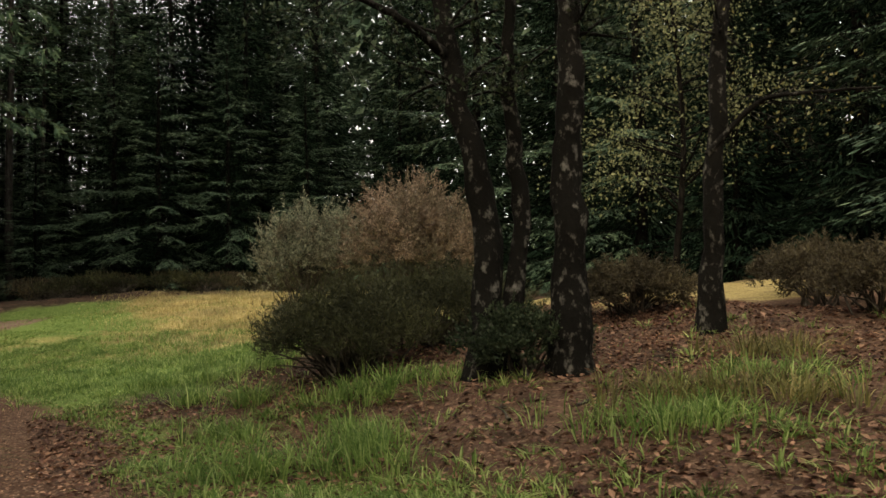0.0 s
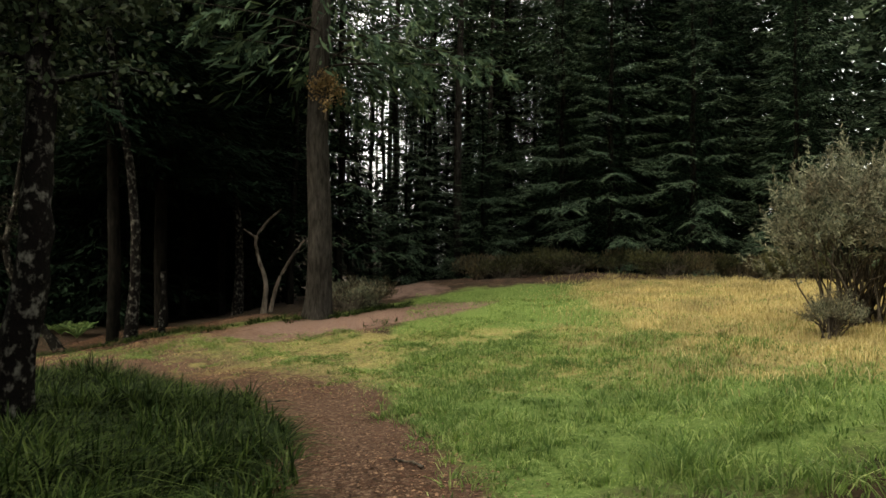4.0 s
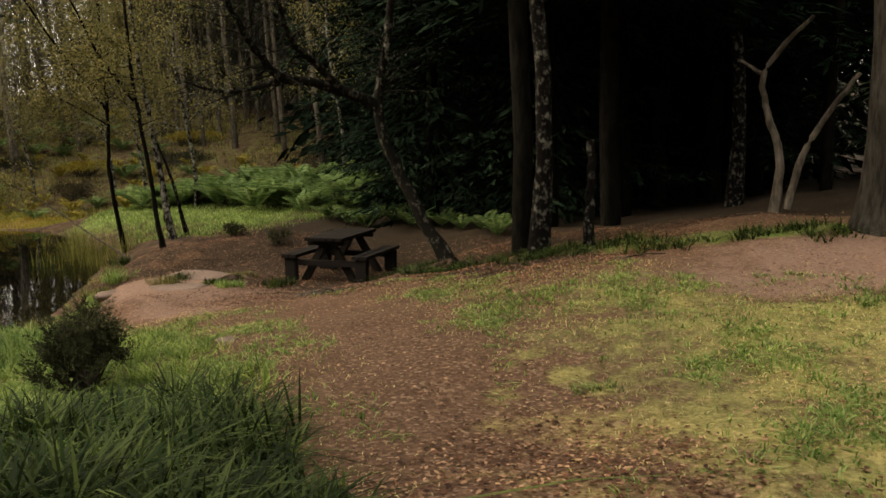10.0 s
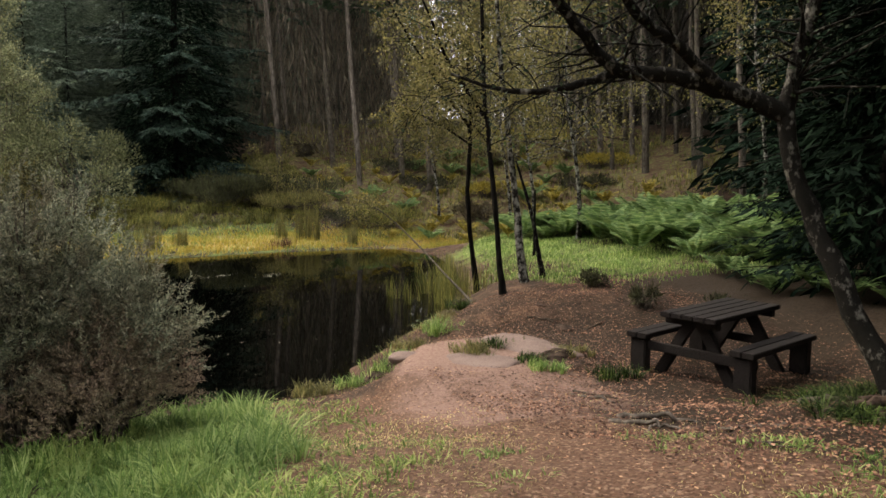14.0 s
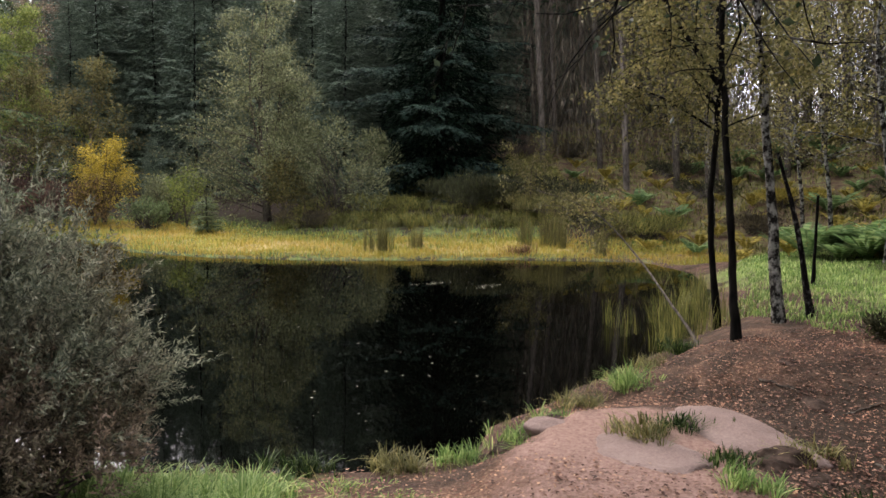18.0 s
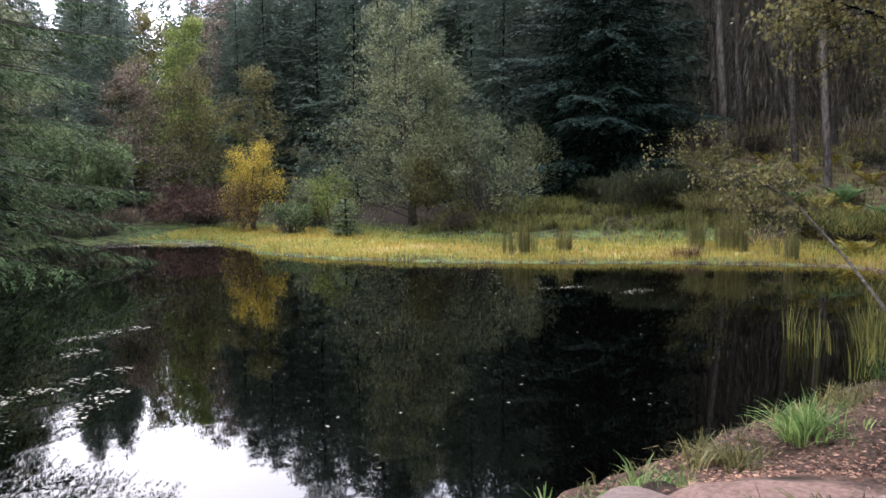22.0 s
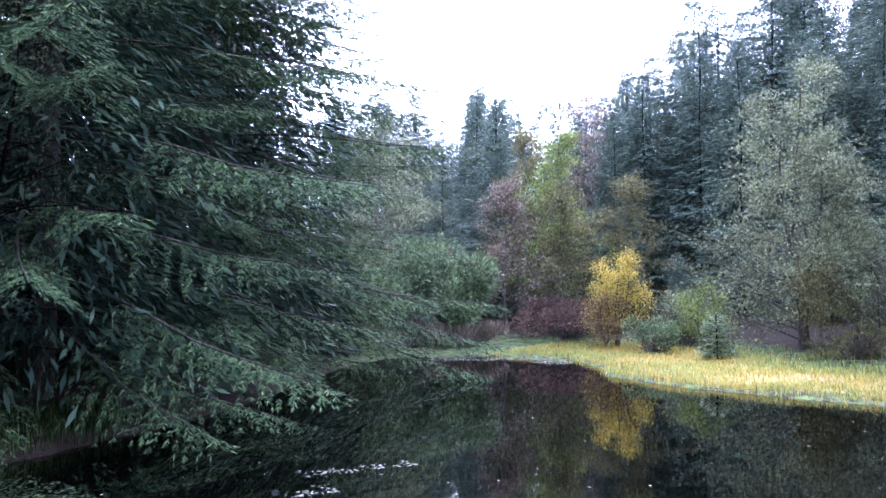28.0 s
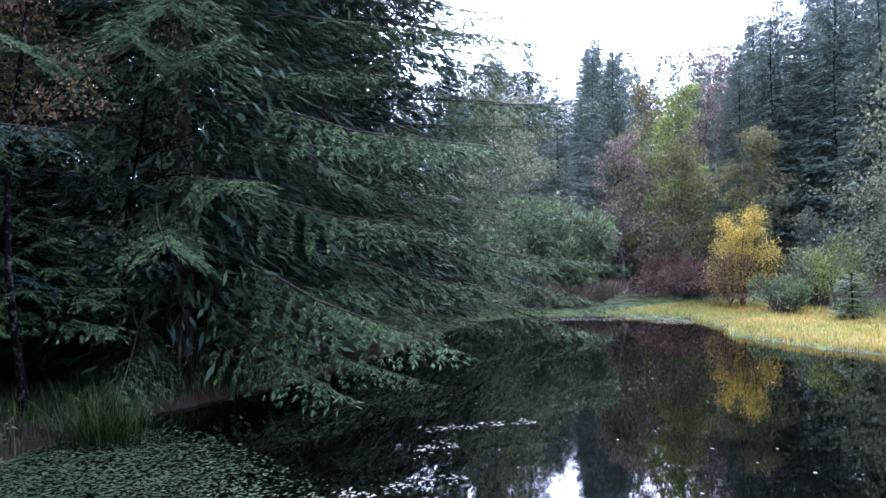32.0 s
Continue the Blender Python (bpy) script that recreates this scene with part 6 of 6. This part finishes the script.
grass_field("rough hill grass under the pines", strew(40000, -52, -25, 17, 34, 621, lambda x, y: (shore(x, y) > 2) * clumped(x * 0.5, y * 0.5)), M_HILL, 0.22, 0.03, 622, 0.8)
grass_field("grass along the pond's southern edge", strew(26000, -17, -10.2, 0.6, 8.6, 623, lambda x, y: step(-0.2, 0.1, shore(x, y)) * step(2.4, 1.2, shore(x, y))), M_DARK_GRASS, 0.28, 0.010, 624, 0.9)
grass_field("bright grass fringe at the water's edge", strew(34000, -19, -11, 9.0, 17.5, 625, lambda x, y: step(-0.05, 0.1, shore(x, y)) * step(0.75, 0.25, shore(x, y)) * clumped(x * 2.2, y * 2.2) ** 2), M_REED, 0.12, 0.008, 626, 1.6)


def tussock(x, y, h, w, n, mat, label, seed, name="grass_tussock", splay=0.9, group=""):
    r = np.random.default_rng(seed)
    ob = thing(name, pose(x, y, max(g(x, y), WATER - 0.05)), label, "grass", group)
    xy = r.normal(size=(n, 2)) * w
    tagged(part_mesh("tuft", arched_blades("tuft", xy[: max(4, n // 12)], mat, h, 0.010, seed, lambda a, b: np.zeros(len(a)), 12, w * 0.4, splay * 0.7), ob), kind="stuff")
    return ob


for k, (x, y, h) in enumerate([(-12.05, 12.42, 0.24), (-11.35, 13.3, 0.24), (-11.6, 13.6, 0.2), (-13.7, 13.75, 0.42), (-13.3, 13.2, 0.25), (-15.1, 14.8, 0.3), (-10.4, 13.75, 0.2), (-11.0, 14.45, 0.18), (-9.95, 14.35, 0.26), (-12.5, 12.75, 0.26), (-11.6, 11.3, 0.3), (-11.5, 10.5, 0.28), (-11.75, 11.9, 0.24), (-14.4, 14.2, 0.25), (-10.8, 13.85, 0.16)]):
    tussock(x, y, h * 0.65, 0.12, 300, (M_GRASS, M_REED, M_DARK_GRASS)[k % 3], ("bright green grass tussock at the pond's edge", "dull straw-green grass tussock at the pond's edge", "dark green grass tussock at the pond's edge")[k % 3], 640 + k, splay=1.4, group="edge tussocks")
for k, (x, y) in enumerate([(3.86, -1.5), (4.2, -0.8), (3.55, 0.5), (3.8, 2.5), (4.3, 1.9), (3.5, -2.3), (3.2, -0.6), (3.3, 1.6), (2.9, -1.7), (4.6, 2.8), (3.1, 3.2), (3.75, -2.0)]):
    tussock(x, y, 0.2 + 0.05 * (k % 3), 0.2, 330, M_GRASS, "fresh green grass tussock with bent blades beside the path", 660 + k, splay=1.7, group="path tussocks")
for k, (x, y) in enumerate([(5.3, -3.75), (5.8, -3.8), (4.9, -3.6), (5.5, -3.3), (6.3, -3.5), (7.1, -2.9), (4.75, -0.9)]):
    tussock(x, y, 0.22, 0.26, 420, (M_GRASS, M_REED)[k % 2], ("yellow-green grass tussock among fallen leaves", "straw-green grass tussock among fallen leaves")[k % 2], 675 + k, splay=1.6, group="litter tussocks")
for k, (x, y, h) in enumerate([(-28.4, 10.3, 1.0), (-28.3, 10.0, 0.8), (-30.0, 15.3, 1.3), (-29.6, 15.7, 1.1), (-29.2, 11.2, 0.7), (-30.2, 14.7, 1.0), (-28.0, 16.5, 0.8)]):
    tussock(x, y, h, 0.16, 160, M_REED, "tall brown-green reed clump in the sedge", 680 + k, "reed_clump", 0.25, "far reeds")
tussock(-28.2, 14.2, 0.35, 0.22, 300, M_LITTER, "dead brown tussock at the far shore", 690)
for k, (x, y, h) in enumerate([(-17.2, 15.4, 0.9), (-18.0, 15.8, 0.8), (-18.8, 16.0, 0.9), (-19.6, 16.3, 0.8), (-18.4, 15.2, 0.7), (-20.6, 16.8, 0.9), (-17.0, 16.0, 0.8), (-21.6, 17.2, 0.8), (-16.4, 15.2, 0.6)]):
    tussock(x, y, h * 0.75, 0.3, 110, M_HILL, "thin bent reeds standing in the shallow water", 700 + k, "reed_clump", 0.5, "near reeds")
tussock(-13.6, 3.95, 0.7, 0.16, 420, M_DARK_GRASS, "pale bent tussock of reeds at the water", 720, "reed_clump", 1.2)


def flat_leaves(name, label, xy, z, mat, size, seed, lift=0.5, category="leaves"):
    """Fallen leaves, each lying at its own tilt."""
    r = np.random.default_rng(seed)
    n = len(xy)
    a = r.random(n) * 2 * np.pi
    d = np.column_stack([np.cos(a), np.sin(a), r.normal(size=n) * 0.25 * lift])
    s = np.column_stack([-np.sin(a), np.cos(a), r.normal(size=n) * 0.35 * lift])
    sz = size * r.uniform(0.5, 1.3, n)
    v, f = leaves(np.column_stack([xy, z + 0.006 + 0.012 * lift]), d, s, sz, sz * 0.62, 0.15 * lift)
    return tagged(new(name, as_mesh(name, v, f, mat)), label, category, kind="stuff")


spots = strew(110000, -2.5, 3.0, -8, 9.5, 730, lambda x, y: step(1.5, 0.5, line_dist(x, y, TRACK)) * (0.3 + 0.7 * clumped(x, y, 1.4)))
flat_leaves("fallen_leaves", "brown fallen leaves trodden into the path", spots, gz(spots[:, 0], spots[:, 1]), M_LITTER, 0.030, 731)
spots = strew(60000, 1.6, 9.5, -8, 2, 732, lambda x, y: 0.35 + 0.6 * clumped(x, y))
flat_leaves("fallen_leaves", "brown leaf litter beneath the entry birches", spots, gz(spots[:, 0], spots[:, 1]), M_BANK_LEAF, 0.055, 733, 1.2)
spots = strew(120000, -14.5, 1.5, 6, 17.5, 734, lambda x, y: (shore(x, y) > 0.1) * step(6, 8, y + 0.2 * x) * (0.16 + 0.4 * clumped(x, y) + 0.4 * step(-9, -11, x)) * step(0.6, 1.2, np.hypot(x + 11.5, y - 13.2)))
flat_leaves("fallen_leaves", "brown fallen leaves scattered over the clearing", spots, gz(spots[:, 0], spots[:, 1]), M_LITTER, 0.030, 735)
spots = strew(60000, -14.5, -3.5, 12.4, 17.2, 760, lambda x, y: (shore(x, y) > 0.1) * (0.25 + 0.75 * clumped(x, y, 1.5)) * step(0.7, 1.3, np.hypot(x + 11.4, y - 13.15)))
flat_leaves("fallen_leaves", "red-brown leaf litter on the bank beside the pond", spots, gz(spots[:, 0], spots[:, 1]), M_BANK_LEAF, 0.034, 761, 0.8)
spots = strew(560, -27, -12, 0, 17, 736, lambda x, y: (shore(x, y) < -0.3) * (0.35 + 0.5 * clumped(x, y)))
flat_leaves("floating_leaves", "small pale leaves floating on the pond", spots, np.full(len(spots), WATER), M_FLOAT, 0.042, 737, 0.1)
spots = strew(17000, -14.6, -11.6, 3.6, 8.2, 738, lambda x, y: (shore(x, y) < 0.05) * step(2.3, 0.8, np.hypot((x + 12.6) * 0.9, (y - 5.2) * 0.75)))
flat_leaves("pondweed", "green floating weed in the pond's corner", spots, np.full(len(spots), WATER), M_MAT_WEED, 0.045, 739, 0.1, "pondweed")
for k, line in enumerate([[(-14.0, 7.1), (-14.6, 7.3), (-15.4, 7.45)], [(-16.6, 5.9), (-17.0, 6.05), (-17.6, 6.25)], [(-13.7, 8.1), (-14.0, 8.0), (-14.6, 7.95)], [(-15.9, 6.5), (-16.2, 6.45)], [(-22.2, 12.7), (-22.6, 13.0)], [(-22.5, 11.3), (-22.9, 11.9)], [(-31.5, -1.2), (-30.4, -2.0), (-29.2, -3.0)], [(-30.6, 0.0), (-31.4, -0.8)]]):
    w = 0.5 if k > 5 else 0.13
    (xa, ya), (xb, yb) = np.min(line, axis=0) - w * 2, np.max(line, axis=0) + w * 2
    spots = strew(int(700 * (xb - xa) * (yb - ya)), xa, xb, ya, yb, 740 + k, lambda x, y: step(w * 1.6, w * 0.5, line_dist(x, y, line)) * (0.45 + 0.4 * wave(x * 9, y * 9)))
    flat_leaves("floating_mat", "raft of pale floating plants on the black water", spots, np.full(len(spots), WATER), M_FLOAT, 0.05, 750 + k, 0.1, "pondweed")


# ---- rock, stones, roots ----
def boulder(x, y, sx, sy, sz, seed, label, mat, name="rock", sink=0.4, turn=0.0):
    r = np.random.default_rng(seed)
    bm = bmesh.new()
    bmesh.ops.create_icosphere(bm, subdivisions=4, radius=1.0)
    off = Vector(r.normal(size=3) * 10)
    for v in bm.verts:
        k = 1 + 0.22 * noise.noise(v.co * 1.3 + off) + 0.07 * noise.noise(v.co * 4 + off) + 0.025 * noise.noise(v.co * 11 + off)
        v.co = Vector((v.co.x * sx * k, v.co.y * sy * k, math.copysign(abs(v.co.z) ** 0.8, v.co.z) * sz * k))
    me = bpy.data.meshes.new(name)
    bm.to_mesh(me)
    bm.free()
    me.materials.append(mat)
    me.polygons.foreach_set("use_smooth", [True] * len(me.polygons))
    ob = new(name, me)
    ob.matrix_basis = pose(x, y, g(x, y) - sz * sink, 0, 0, turn)
    return tagged(ob, label, "rock")


boulder(-11.55, 14.05, 0.8, 0.42, 0.16, 802, "low pink sandstone slab with a dark crack", M_ROCK, sink=0.55, turn=28)
boulder(-11.05, 13.2, 0.55, 0.42, 0.12, 805, "broad worn sheet of pink sandstone on the path", M_ROCK, sink=0.75, turn=40)
boulder(-11.95, 12.65, 0.25, 0.16, 0.09, 803, "pink sandstone ledge breaking down to the water", M_ROCK, sink=0.5, turn=60)
# dark rubble; the last two stones are added for the slab's dark undercut notch
for k, (x, y, a) in enumerate([(-12.3, 12.75, 0.15), (-12.15, 12.35, 0.12), (-11.95, 12.3, 0.14), (-11.8, 12.05, 0.1), (-11.65, 12.1, 0.12), (-12.0, 12.5, 0.09), (-10.95, 14.25, 0.17), (-10.8, 14.05, 0.12)]):
    boulder(x, y, a * 1.3, a, a * 0.6, 830 + k, "dark broken stone under the edge of the rock sheet", M_DARK_STONE, "stone", 0.35, 40 * k)
boulder(-5.75, 10.15, 0.12, 0.09, 0.06, 804, "small pale stone in the trodden grass", M_ROCK, "stone", 0.3)
# dark mounds in place of the shaded holes and tussock undersides
for k, (x, y, s) in enumerate([(-10.6, 14.3, 0.2), (-13.1, 15.2, 0.18), (-12.3, 15.1, 0.24), (-11.7, 14.6, 0.16), (-12.0, 12.55, 0.14)]):
    boulder(x, y, s, s * 0.7, s * 0.35, 810 + k, "dark sunken mound standing in for a shaded hollow in the bank", M_DARK_STONE, "stone", 0.75)


def root(pts, r0, seed, label="exposed tree root on the bare red ground", mat=M_PALE_BARK):
    r = np.random.default_rng(seed)
    p = np.array([(x, y, g(x, y) + z) for x, y, z in pts])
    o = p[0].copy()
    q = np.linspace(0, len(p) - 1, 14)
    fine = np.column_stack([np.interp(q, np.arange(len(p)), p[:, i]) for i in range(3)]) - o
    fine[1:-1] += r.normal(size=(12, 3)) * 0.012
    v, f = tube(fine, np.linspace(r0, r0 * 0.3, 14), 6)
    ob = new("root", as_mesh("root", v, f, mat, True))
    ob.matrix_basis = Matrix.Translation(o)
    return tagged(ob, label, "root", "table roots")


root([(-8.2, 13.2, 0.0), (-7.9, 13.4, 0.03), (-7.6, 13.55, 0.0)], 0.035, 821)
root([(-8.1, 13.05, 0.0), (-7.75, 13.2, 0.03), (-7.4, 13.3, -0.01)], 0.03, 822)
root([(-7.9, 13.35, 0.0), (-7.7, 13.2, 0.02), (-7.55, 13.0, -0.01)], 0.02, 823)
root([(-9.3, 13.4, 0.0), (-9.0, 13.55, 0.02), (-8.75, 13.6, -0.01)], 0.025, 824)
for k, (a, l) in enumerate([(200, 0.7), (240, 0.9), (160, 0.6), (280, 0.7), (120, 0.5)]):
    c, d = math.cos(radians(a)), math.sin(radians(a))
    root([(-6.8 + 0.05 * c, 14.9 + 0.05 * d, 0.10), (-6.8 + 0.5 * l * c, 14.9 + 0.5 * l * d, 0.04), (-6.8 + l * c - 0.1 * d, 14.9 + l * d + 0.1 * c, -0.03)], 0.05, 840 + k, "dark root running out from the leaning birch", M_DARK_STONE)
root([(-7.0, 13.4, 0.0), (-6.8, 13.6, 0.02), (-6.5, 13.65, -0.01)], 0.025, 825)
root([(-7.6, 14.6, 0.0), (-7.4, 14.8, 0.02), (-7.0, 14.95, 0.02)], 0.04, 826)


def stick(x, y, length, turn, seed, label="thin fallen stick on the leaf litter"):
    r = np.random.default_rng(seed)
    q = np.linspace(-0.5, 0.5, 8) * length
    c, s = math.cos(radians(turn)), math.sin(radians(turn))
    p = np.column_stack([q * c, q * s, np.zeros(8)]) + r.normal(size=(8, 3)) * np.array([0.015, 0.015, 0.004])
    p[:, 2] += gz(x + p[:, 0], y + p[:, 1]) - g(x, y) + 0.012
    pile = Pile().add(*tube(p, np.linspace(0.014, 0.006, 8), 6))
    fork = p[4] + np.array([c - s * 0.6, s + c * 0.6, 0.05]) * length * 0.25
    pile.add(*tube([p[4], (p[4] + fork) / 2 + np.array([0, 0, 0.01]), fork], [0.008, 0.006, 0.003], 5))
    ob = new("stick", pile.mesh("stick", M_TWIG, True))
    ob.matrix_basis = pose(x, y, g(x, y))
    return tagged(ob, label, "stick", "fallen sticks")


for k, (x, y, l, a) in enumerate([(-9.24, 13.64, 0.5, 20), (-7.1, 13.35, 0.4, 150), (-8.5, 13.9, 0.6, 70), (-6.4, 13.0, 0.45, 10), (-5.2, 14.1, 0.7, 160), (-12.6, 14.9, 0.4, 40), (-12.0, 15.4, 0.5, 110), (-10.7, 14.9, 0.35, 5), (-3.6, 13.9, 0.5, 30),
                                  (0.6, 1.9, 0.3, 80), (1.2, 3.6, 0.35, 140), (-0.4, 6.6, 0.3, 30), (5.2, -2.8, 0.6, 25), (6.6, -2.2, 0.5, 100), (4.6, -2.5, 0.4, 60)]):
    stick(x, y, l, a, 900 + k)
